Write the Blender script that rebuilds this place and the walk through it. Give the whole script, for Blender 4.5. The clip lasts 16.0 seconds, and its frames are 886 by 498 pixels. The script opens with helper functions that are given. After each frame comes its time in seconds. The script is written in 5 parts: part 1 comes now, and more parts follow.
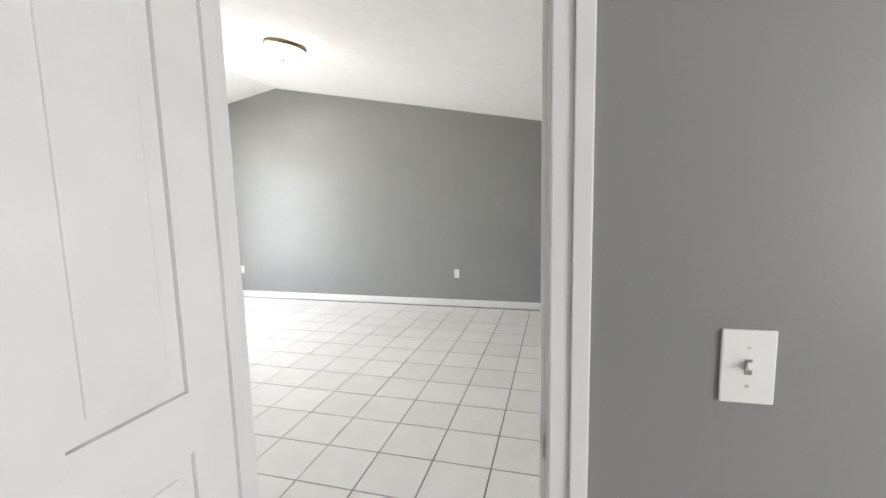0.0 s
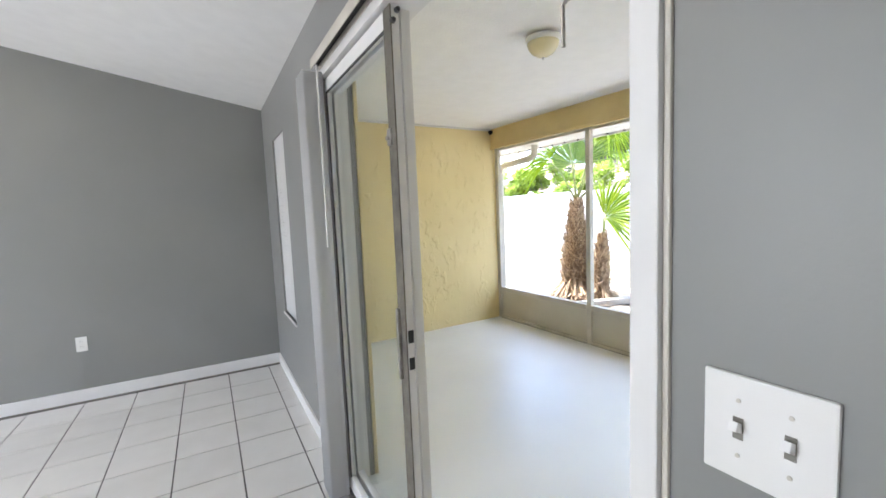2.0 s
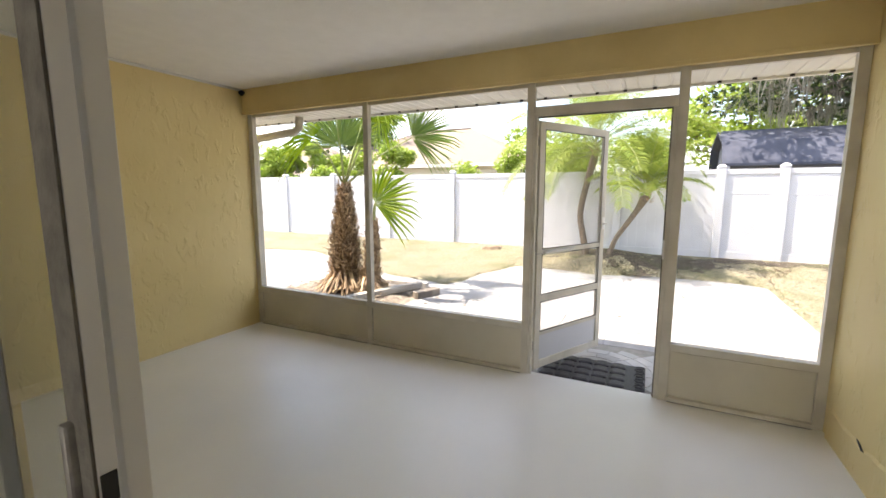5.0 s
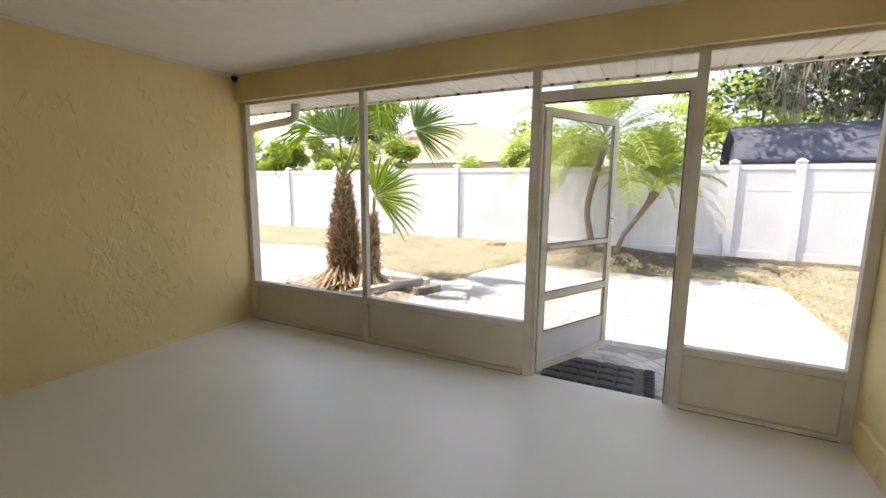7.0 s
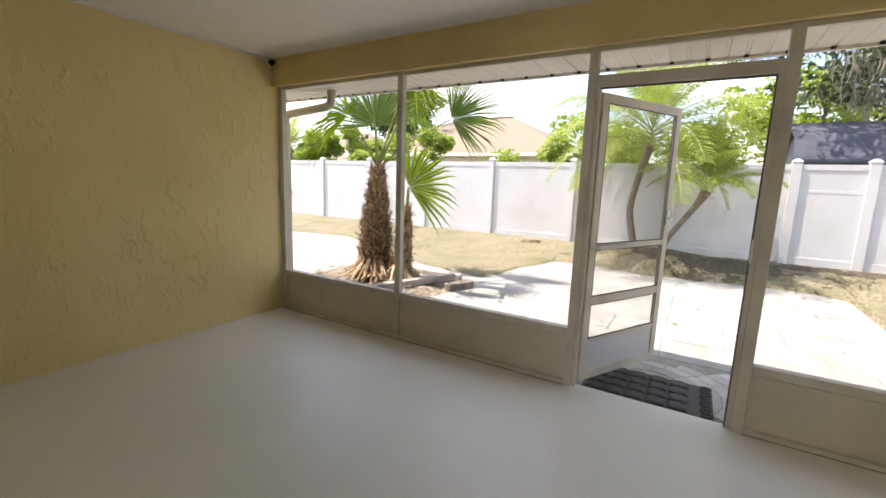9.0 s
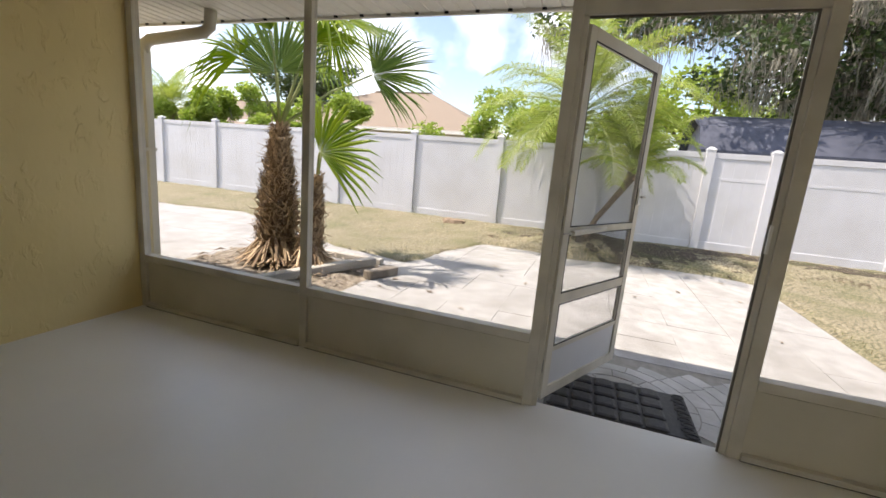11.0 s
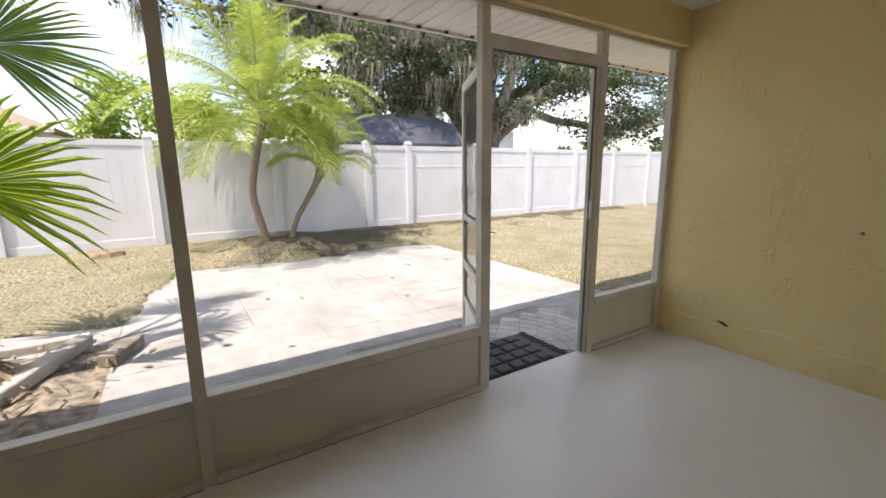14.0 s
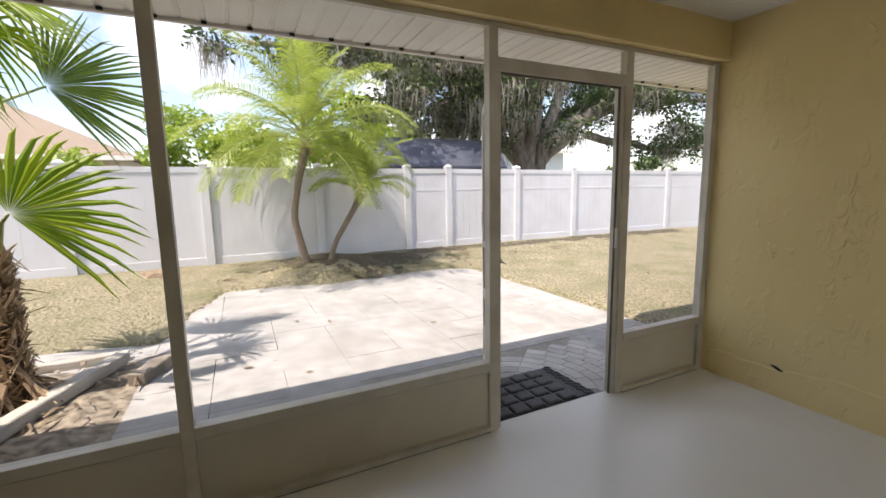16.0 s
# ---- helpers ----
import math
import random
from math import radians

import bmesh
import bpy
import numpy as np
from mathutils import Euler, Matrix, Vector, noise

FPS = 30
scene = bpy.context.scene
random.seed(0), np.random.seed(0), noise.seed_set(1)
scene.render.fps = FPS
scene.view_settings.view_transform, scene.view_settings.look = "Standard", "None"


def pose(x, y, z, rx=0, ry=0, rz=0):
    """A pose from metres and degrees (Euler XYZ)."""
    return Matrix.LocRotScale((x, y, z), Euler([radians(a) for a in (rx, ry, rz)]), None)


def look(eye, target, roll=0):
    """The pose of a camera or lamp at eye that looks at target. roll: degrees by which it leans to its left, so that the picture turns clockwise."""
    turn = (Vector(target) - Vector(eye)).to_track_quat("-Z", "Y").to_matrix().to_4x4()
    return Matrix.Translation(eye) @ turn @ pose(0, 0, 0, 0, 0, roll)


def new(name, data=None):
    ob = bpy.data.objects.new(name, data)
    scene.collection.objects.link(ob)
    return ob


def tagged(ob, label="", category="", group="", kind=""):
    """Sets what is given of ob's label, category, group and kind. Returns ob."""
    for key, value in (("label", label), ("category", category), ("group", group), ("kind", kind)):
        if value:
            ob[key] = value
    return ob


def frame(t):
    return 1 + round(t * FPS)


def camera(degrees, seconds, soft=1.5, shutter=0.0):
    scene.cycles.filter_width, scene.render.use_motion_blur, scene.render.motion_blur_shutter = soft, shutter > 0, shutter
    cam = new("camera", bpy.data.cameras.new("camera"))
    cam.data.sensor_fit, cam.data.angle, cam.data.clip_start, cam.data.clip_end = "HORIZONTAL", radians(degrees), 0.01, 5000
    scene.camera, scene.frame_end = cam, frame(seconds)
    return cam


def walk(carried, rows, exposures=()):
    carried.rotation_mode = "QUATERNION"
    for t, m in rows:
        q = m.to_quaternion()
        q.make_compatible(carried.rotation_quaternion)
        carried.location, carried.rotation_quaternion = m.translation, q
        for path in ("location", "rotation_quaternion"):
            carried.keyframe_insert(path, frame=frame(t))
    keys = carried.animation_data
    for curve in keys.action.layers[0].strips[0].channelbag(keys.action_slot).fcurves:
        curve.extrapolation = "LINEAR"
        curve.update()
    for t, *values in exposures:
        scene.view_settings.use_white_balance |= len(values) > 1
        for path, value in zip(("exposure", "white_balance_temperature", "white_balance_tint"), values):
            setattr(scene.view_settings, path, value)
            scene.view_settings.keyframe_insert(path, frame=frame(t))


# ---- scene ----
cam = camera(92.8, 16.0, soft=1.6)
PATH = [
    (0, (0.13, -0.237, 1.473), (-0.336, 1.693, 1.234), -1.3),
    (0.3, (0.008, 0.024, 1.413), (-0.279, 1.988, 1.164), -3.0),
    (0.5, (-0.06, 0.174, 1.385), (-0.157, 2.156, 1.136), -3.4),
    (1, (-0.144, 0.53, 1.387), (-0.007, 2.513, 1.165), -4.5),
    (1.5, (-0.212, 0.838, 1.375), (0.375, 2.744, 1.216), -3.2),
    (2, (-0.236, 1.092, 1.373), (0.787, 2.801, 1.189), -2.4),
    (2.5, (-0.167, 1.309, 1.362), (1.097, 2.847, 1.171), -2.0),
    (3, (-0.101, 1.446, 1.361), (1.397, 2.749, 1.121), -0.8),
    (3.5, (-0.063, 1.574, 1.355), (1.63, 2.607, 1.101), -1.0),
    (4, (-0.024, 1.641, 1.361), (1.746, 2.532, 1.096), -0.4),
    (6.5, (0.215, 1.659, 1.344), (1.987, 2.54, 1.06), 0.4),
    (7, (0.249, 1.681, 1.32), (2.012, 2.581, 1.029), 0.5),
    (7.5, (0.286, 1.737, 1.32), (2.035, 2.66, 1.019), 0.8),
    (8, (0.303, 1.791, 1.312), (2.032, 2.748, 1.006), 1.2),
    (8.5, (0.331, 1.812, 1.316), (2.034, 2.811, 0.999), 1.7),
    (8.7, (0.345, 1.818, 1.312), (2.037, 2.835, 0.991), 2.0),
    (10.8, (0.941, 2.168, 1.186), (2.731, 2.969, 0.794), 5.6),
    (11, (0.995, 2.266, 1.182), (2.85, 2.904, 0.792), 4.8),
    (11.5, (1.142, 2.54, 1.169), (3.097, 2.681, 0.771), 3.2),
    (12, (1.24, 2.835, 1.185), (3.155, 2.421, 0.786), 1.5),
    (12.5, (1.282, 3.102, 1.222), (3.028, 2.215, 0.814), -0.4),
    (13, (1.345, 3.364, 1.229), (3.017, 2.342, 0.83), -1.1),
    (13.5, (1.333, 3.642, 1.252), (2.999, 2.606, 0.863), -1.0),
    (14, (1.259, 3.851, 1.257), (2.918, 2.797, 0.887), -0.6),
    (14.5, (1.228, 3.894, 1.25), (2.91, 2.865, 0.912), -0.4),
    (15, (1.202, 3.913, 1.264), (2.919, 2.933, 0.961), -0.5),
    (15.5, (1.213, 3.81, 1.274), (2.969, 2.895, 0.996), -0.7),
    (16, (1.234, 3.601, 1.288), (3.021, 2.745, 1.017), -1.0),
]
EXPOSE = [(0, 3.18, 6400, 14), (0.5, 3.24, 6350, 15), (1.0, 3.22, 6300, 15), (2.0, 3.12, 6050, 15), (2.5, 2.95, 6250, 18), (3.0, 2.65, 6200, 19), (3.5, 2.28, 6500, 17), (4.0, 2.17, 6950, 16), (6.5, 1.84, 7250, 17), (8.7, 1.68, 7300, 17), (11.0, 1.18, 7150, 16), (12.0, 1.19, 7150, 16), (13.0, 1.33, 7150, 17), (14.5, 1.37, 7200, 17), (16, 1.23, 7150, 17)]
walk(cam, [(t, look(eye, target, roll)) for t, eye, target, roll in PATH], EXPOSE)

# ---- daylight: a high sun behind the house and a partly cloudy sky ----
SUN_TO = Vector((0.18, -0.45, -1.0)).normalized()
sun_data = bpy.data.lights.new("sun", "SUN")
sun_data.energy, sun_data.angle, sun_data.color = 3.7, radians(0.6), (1.0, 0.955, 0.88)
sun = new("sun", sun_data)
sun.matrix_world = look(-SUN_TO * 40, (0, 0, 0))

world = bpy.data.worlds.new("world")
scene.world = world
world.use_nodes = True
wn, wl = world.node_tree.nodes, world.node_tree.links
sky = wn.new("ShaderNodeTexSky")
sky.sky_type, sky.sun_disc = "NISHITA", False
sky.sun_elevation = math.asin(-SUN_TO.z)
sky.sun_rotation = math.atan2(-SUN_TO.x, -SUN_TO.y) % (2 * math.pi)
sky_co = wn.new("ShaderNodeTexCoord")
cloud = wn.new("ShaderNodeTexNoise")
cloud.inputs["Scale"].default_value, cloud.inputs["Detail"].default_value = 4.2, 7.0
cloud_ramp = wn.new("ShaderNodeValToRGB")
cloud_ramp.color_ramp.elements[0].position, cloud_ramp.color_ramp.elements[1].position = 0.46, 0.70
cloud_mix = wn.new("ShaderNodeMixRGB")
cloud_mix.inputs[2].default_value = (8.0, 8.35, 8.95, 1)
wl.new(sky_co.outputs["Generated"], cloud.inputs["Vector"])
wl.new(cloud.outputs["Fac"], cloud_ramp.inputs[0])
wl.new(cloud_ramp.outputs[0], cloud_mix.inputs[0])
wl.new(sky.outputs[0], cloud_mix.inputs[1])
wl.new(cloud_mix.outputs[0], wn["Background"].inputs[0])
wn["Background"].inputs[1].default_value = 0.14


def area_lamp(name, m, w, h, power, color=(1, 1, 1)):
    d = bpy.data.lights.new(name, "AREA")
    d.shape, d.size, d.size_y, d.energy, d.color = "RECTANGLE", w, h, power, color
    ob = new(name, d)
    ob.matrix_world = m
    return ob


# the house is turned a little against the screen wall
PIVOT = Vector((0.285, 1.3, 0))
M_IN = Matrix.Translation(PIVOT) @ pose(0, 0, 0, 0, 0, -1.8) @ Matrix.Translation(-PIVOT)

# ---- daylight by the side window, and an added fill lamp in the near room ----
area_lamp("daylight_left_window", M_IN @ look((-5.1, 3.0, 1.25), (0, 3.0, 1.0)), 2.2, 2.0, 10, (0.97, 0.98, 1))
# no window here: unseen lamp added to brighten the open door leaf
area_lamp("fill_near_room", look((2.7, -0.9, 1.5), (-0.7, 0.1, 1.2)), 1.2, 1.2, 7.5)


# ---- materials ----
def mat(name, c1, c2=None, scale=8.0, rough=0.6, bump=0.0, bscale=60.0, metal=0.0, stain=None, spec=0.5, vary=0.0,
        stretch=(1, 1, 1), detail=6.0, lo=0.35, hi=0.65, sscale=1.3, laid=False):
    """A two-scale noise material: c1 and c2 mix as grain, stain is a large soft discolouring.
    laid: the grain runs on from piece to piece."""
    m = bpy.data.materials.new(name)
    m.use_nodes = True
    n, l = m.node_tree.nodes, m.node_tree.links
    b = n["Principled BSDF"]
    b.inputs["Roughness"].default_value, b.inputs["Metallic"].default_value = rough, metal
    b.inputs["Specular IOR Level"].default_value = spec
    co = n.new("ShaderNodeTexCoord")
    mp = n.new("ShaderNodeMapping")
    mp.inputs["Scale"].default_value = stretch
    l.new(n.new("ShaderNodeNewGeometry").outputs["Position"] if laid else co.outputs["Object"], mp.inputs[0])
    c2 = c2 or tuple(v * 0.88 for v in c1)
    t = n.new("ShaderNodeTexNoise")
    t.inputs["Scale"].default_value, t.inputs["Detail"].default_value = scale, detail
    l.new(mp.outputs[0], t.inputs["Vector"])
    r = n.new("ShaderNodeValToRGB")
    r.color_ramp.elements[0].position, r.color_ramp.elements[1].position = lo, hi
    r.color_ramp.elements[0].color, r.color_ramp.elements[1].color = (*c1, 1), (*c2, 1)
    l.new(t.outputs["Fac"], r.inputs[0])
    out = r.outputs[0]
    if stain:
        s = n.new("ShaderNodeTexNoise")
        s.inputs["Scale"].default_value, s.inputs["Detail"].default_value = sscale, 5
        l.new(mp.outputs[0], s.inputs["Vector"])
        sr = n.new("ShaderNodeValToRGB")
        sr.color_ramp.elements[0].position, sr.color_ramp.elements[1].position = 0.45, 0.75
        sr.color_ramp.elements[1].color = (0.8, 0.8, 0.8, 1)
        sr.color_ramp.elements[0].color = (0, 0, 0, 1)
        mx = n.new("ShaderNodeMixRGB")
        mx.inputs[2].default_value = (*stain, 1)
        l.new(s.outputs["Fac"], sr.inputs[0])
        l.new(sr.outputs[0], mx.inputs[0])
        l.new(out, mx.inputs[1])
        out = mx.outputs[0]
    if vary:
        oi = n.new("ShaderNodeObjectInfo")
        mr = n.new("ShaderNodeMapRange")
        mr.inputs["To Min"].default_value, mr.inputs["To Max"].default_value = 1 - vary, 1 + vary
        l.new(oi.outputs["Random"], mr.inputs["Value"])
        hs = n.new("ShaderNodeHueSaturation")
        l.new(mr.outputs[0], hs.inputs["Value"])
        l.new(out, hs.inputs["Color"])
        out = hs.outputs[0]
    l.new(out, b.inputs["Base Color"])
    if bump:
        bt = n.new("ShaderNodeTexNoise")
        bt.inputs["Scale"].default_value, bt.inputs["Detail"].default_value = bscale, 5
        l.new(mp.outputs[0], bt.inputs["Vector"])
        bp = n.new("ShaderNodeBump")
        bp.inputs["Strength"].default_value, bp.inputs["Distance"].default_value = bump, 0.01
        l.new(bt.outputs["Fac"], bp.inputs["Height"])
        l.new(bp.outputs[0], b.inputs["Normal"])
    return m


def stucco(name, c1, c2, stain):
    """Painted skip-trowel plaster: raised curled ridges on a smooth coat, with soft stains."""
    m = mat(name, c1, c2, 2.2, 0.55, stain=stain, sscale=0.9)
    n, l = m.node_tree.nodes, m.node_tree.links
    co = n.new("ShaderNodeTexCoord")
    ridge = n.new("ShaderNodeTexNoise")
    ridge.inputs["Scale"].default_value, ridge.inputs["Detail"].default_value, ridge.inputs["Distortion"].default_value = 13.0, 5.0, 0.5
    ramp = n.new("ShaderNodeValToRGB")
    ramp.color_ramp.elements[0].position, ramp.color_ramp.elements[1].position = 0.53, 0.60
    mask = n.new("ShaderNodeTexNoise")
    mask.inputs["Scale"].default_value, mask.inputs["Detail"].default_value = 3.6, 4.0
    mr = n.new("ShaderNodeValToRGB")
    mr.color_ramp.elements[0].position, mr.color_ramp.elements[1].position = 0.46, 0.62
    mul = n.new("ShaderNodeMath")
    mul.operation = "MULTIPLY"
    fine = n.new("ShaderNodeTexNoise")
    fine.inputs["Scale"].default_value, fine.inputs["Detail"].default_value = 11.0, 7.0
    total = n.new("ShaderNodeMath")
    total.operation = "MULTIPLY_ADD"
    total.inputs[1].default_value = 0.45
    bp = n.new("ShaderNodeBump")
    bp.inputs["Strength"].default_value, bp.inputs["Distance"].default_value = 0.55, 0.012
    tall = n.new("ShaderNodeMapping")
    tall.inputs["Scale"].default_value = (1.25, 1.25, 0.7)
    l.new(co.outputs["Object"], tall.inputs[0])
    for tex in (ridge, mask, fine):
        l.new(tall.outputs[0], tex.inputs["Vector"])
    l.new(ridge.outputs["Fac"], ramp.inputs[0])
    l.new(mask.outputs["Fac"], mr.inputs[0])
    l.new(ramp.outputs[0], mul.inputs[0])
    l.new(mr.outputs[0], mul.inputs[1])
    l.new(fine.outputs["Fac"], total.inputs[0])
    l.new(mul.outputs[0], total.inputs[2])
    l.new(total.outputs[0], bp.inputs["Height"])
    l.new(bp.outputs[0], n["Principled BSDF"].inputs["Normal"])
    return m


def leaf_mat(name, c1, c2, trans=0.35, rough=0.45):
    """Leaves: colour varies from leaf to leaf, and light shines through."""
    m = bpy.data.materials.new(name)
    m.use_nodes = True
    n, l = m.node_tree.nodes, m.node_tree.links
    b = n["Principled BSDF"]
    b.inputs["Roughness"].default_value = rough
    geo = n.new("ShaderNodeNewGeometry")
    r = n.new("ShaderNodeValToRGB")
    r.color_ramp.elements[0].color, r.color_ramp.elements[1].color = (*c1, 1), (*c2, 1)
    l.new(geo.outputs["Random Per Island"], r.inputs[0])
    l.new(r.outputs[0], b.inputs["Base Color"])
    tr = n.new("ShaderNodeBsdfTranslucent")
    l.new(r.outputs[0], tr.inputs["Color"])
    mx = n.new("ShaderNodeMixShader")
    mx.inputs[0].default_value = trans
    l.new(b.outputs[0], mx.inputs[1])
    l.new(tr.outputs[0], mx.inputs[2])
    l.new(mx.outputs[0], n["Material Output"].inputs[0])
    return m


def see_through(name, color, cover, rough=0.6):
    """Woven screen cloth: most light passes between the threads."""
    m = bpy.data.materials.new(name)
    m.use_nodes = True
    n, l = m.node_tree.nodes, m.node_tree.links
    b = n["Principled BSDF"]
    b.inputs["Base Color"].default_value, b.inputs["Roughness"].default_value = (*color, 1), rough
    t = n.new("ShaderNodeBsdfTransparent")
    mx = n.new("ShaderNodeMixShader")
    mx.inputs[0].default_value = cover
    l.new(t.outputs[0], mx.inputs[1])
    l.new(b.outputs[0], mx.inputs[2])
    l.new(mx.outputs[0], n["Material Output"].inputs[0])
    return m


def glow(name, color, strength):
    m = bpy.data.materials.new(name)
    m.use_nodes = True
    b = m.node_tree.nodes["Principled BSDF"]
    b.inputs["Base Color"].default_value = (0.9, 0.88, 0.8, 1)
    b.inputs["Emission Color"].default_value, b.inputs["Emission Strength"].default_value = (*color, 1), strength
    return m


GREY = mat("grey_wall_paint", (0.246, 0.248, 0.238), (0.232, 0.234, 0.225), 1.6, 0.40, 0.035, 140, stain=(0.262, 0.262, 0.25))
YELLOW = stucco("yellow_stucco", (0.82, 0.672, 0.345), (0.785, 0.635, 0.315), (0.73, 0.58, 0.275))
YELLOW_BEAM = mat("yellow_beam_paint", (0.76, 0.605, 0.295), (0.72, 0.57, 0.27), 3.0, 0.55, 0.12, 50, stain=(0.57, 0.43, 0.185))
CEIL = mat("white_ceiling_paint", (0.89, 0.88, 0.855), (0.86, 0.85, 0.825), 9, 0.85, 0.25, 90)
TRIM = mat("white_trim_paint", (0.78, 0.77, 0.75), (0.74, 0.73, 0.71), 5, 0.4, 0.03, 40)
FLOOR_PAINT = mat("grey_painted_concrete", (0.82, 0.82, 0.80), (0.79, 0.79, 0.77), 1.4, 0.34, 0.05, 25, stain=(0.73, 0.73, 0.71), sscale=0.8)
TILE = mat("white_ceramic_tile", (0.73, 0.715, 0.68), (0.70, 0.685, 0.65), 6, 0.22, 0.02, 20, vary=0.03, laid=True)
GROUT = mat("dark_grout", (0.075, 0.07, 0.065), (0.13, 0.12, 0.11), 18, 0.9)
ALU = mat("bone_aluminium", (0.64, 0.605, 0.53), (0.59, 0.56, 0.49), 7, 0.45, 0.04, 60, stain=(0.44, 0.41, 0.34), sscale=4)
KICK = mat("aluminium_kick_panel", (0.62, 0.58, 0.48), (0.58, 0.545, 0.45), 3, 0.42, stain=(0.53, 0.49, 0.39), sscale=2.5)
SEAL = mat("black_rubber_seal", (0.03, 0.03, 0.03), (0.05, 0.05, 0.05), 20, 0.7)
MESH = see_through("fibreglass_screen_cloth", (0.10, 0.10, 0.10), 0.05)
DOORMESH = see_through("door_screen_cloth", (0.10, 0.10, 0.10), 0.08)
THREAD = mat("dark_screen_thread", (0.10, 0.088, 0.08), (0.075, 0.068, 0.062), 30, 0.7)
METAL = mat("dull_steel", (0.45, 0.43, 0.40), (0.30, 0.28, 0.26), 30, 0.4, metal=0.9)
BRASS = mat("aged_brass", (0.34, 0.27, 0.16), (0.25, 0.19, 0.10), 14, 0.35, metal=0.9)
PLASTIC = mat("white_plastic", (0.78, 0.77, 0.74), (0.76, 0.75, 0.72), 5, 0.35)
DARK = mat("dark_slot_and_shade", (0.02, 0.02, 0.02), (0.03, 0.03, 0.03), 5, 0.7)
VINYL = mat("white_vinyl", (0.60, 0.61, 0.645), (0.57, 0.58, 0.615), 3, 0.35, stain=(0.52, 0.52, 0.53), sscale=1.5, laid=True)
SOFFIT = mat("white_soffit_vinyl", (0.84, 0.82, 0.77), (0.80, 0.78, 0.73), 4, 0.5, stain=(0.72, 0.68, 0.60), sscale=2)
PAVER = mat("pale_concrete_paver", (0.355, 0.352, 0.345), (0.275, 0.272, 0.264), 7, 0.85, 0.6, 45, stain=(0.215, 0.208, 0.195), sscale=1.9, vary=0.022, laid=True)
STONE = mat("stamped_grey_stone", (0.50, 0.49, 0.47), (0.42, 0.41, 0.39), 9, 0.8, 0.4, 40, stain=(0.30, 0.285, 0.265), vary=0.12)
SOIL = mat("sandy_mulch_soil", (0.10, 0.08, 0.06), (0.30, 0.26, 0.205), 16, 0.95, 0.8, 40)
LAWN = mat("dry_lawn", (0.10, 0.09, 0.055), (0.30, 0.265, 0.18), 34, 0.95, 1.0, 70, stain=(0.11, 0.115, 0.05), sscale=1.6, detail=9, lo=0.41, hi=0.59)
MOULD = mat("leaf_mould", (0.022, 0.017, 0.013), (0.115, 0.09, 0.062), 30, 0.95, 1.0, 60, stain=(0.065, 0.075, 0.025), sscale=2.2)
BLADE = leaf_mat("dry_grass_blades", (0.34, 0.30, 0.185), (0.15, 0.165, 0.06), 0.2)
LITTER = leaf_mat("fallen_leaves", (0.09, 0.06, 0.04), (0.30, 0.23, 0.15), 0.1)
RUBBER = mat("black_rubber_mat", (0.035, 0.034, 0.036), (0.055, 0.053, 0.055), 40, 0.55, 0.2, 150)
TIMBER = mat("weathered_timber", (0.42, 0.40, 0.36), (0.30, 0.28, 0.25), 3, 0.8, 0.6, 30, stretch=(1, 1, 6))
BARK = mat("brown_palm_husk", (0.13, 0.085, 0.05), (0.24, 0.16, 0.095), 14, 0.85, 0.6, 40, vary=0.15)
HUSK = leaf_mat("dry_leaf_bases", (0.16, 0.10, 0.055), (0.60, 0.45, 0.29), 0.05, 0.75)
DATE_BARK = mat("grey_palm_trunk", (0.24, 0.19, 0.14), (0.14, 0.11, 0.085), 22, 0.9, 0.9, 45, stretch=(1, 1, 2.5))
FAN = leaf_mat("fan_palm_leaf", (0.17, 0.28, 0.02), (0.36, 0.46, 0.03), 0.55)
FAN_DEEP = leaf_mat("mature_fan_leaf", (0.13, 0.21, 0.05), (0.24, 0.33, 0.08), 0.5)
STALK = mat("green_leaf_stalk", (0.24, 0.30, 0.09), (0.33, 0.35, 0.14), 9, 0.5)
DATE = leaf_mat("date_palm_leaflet", (0.19, 0.29, 0.045), (0.42, 0.47, 0.10), 0.5)
HEDGE = leaf_mat("hedge_leaf", (0.20, 0.31, 0.04), (0.40, 0.50, 0.09), 0.45)
OAKLEAF = leaf_mat("oak_leaf", (0.03, 0.06, 0.018), (0.10, 0.15, 0.05), 0.3)
OAKBARK = mat("grey_oak_bark", (0.27, 0.24, 0.205), (0.14, 0.12, 0.10), 7, 0.95, 1.0, 18, stretch=(1, 1, 0.4))
MOSS = leaf_mat("hanging_moss", (0.24, 0.23, 0.195), (0.48, 0.46, 0.40), 0.45, 0.9)
ROOF_TAN = mat("tan_roof_shingle", (0.25, 0.20, 0.155), (0.20, 0.16, 0.12), 12, 0.9, 0.5, 30, stain=(0.22, 0.17, 0.13))
WALL_FAR = mat("pale_house_wall", (0.66, 0.62, 0.54), (0.62, 0.58, 0.50), 3, 0.8)
WALL_BLUE = mat("pale_blue_siding", (0.62, 0.68, 0.70), (0.58, 0.64, 0.67), 3, 0.7)
SHED = mat("dark_blue_shingle", (0.035, 0.042, 0.065), (0.06, 0.068, 0.095), 10, 0.85, 0.4, 30, stain=(0.12, 0.13, 0.17))
SHED_WALL = mat("shed_siding", (0.16, 0.17, 0.20), (0.13, 0.14, 0.17), 4, 0.7)
STUMP = mat("cut_stump_wood", (0.26, 0.19, 0.13), (0.16, 0.115, 0.08), 16, 0.9, 0.6, 40)
JOINT = mat("dusty_joint_and_slot_shade", (0.27, 0.255, 0.225), (0.20, 0.19, 0.165), 20, 0.8)
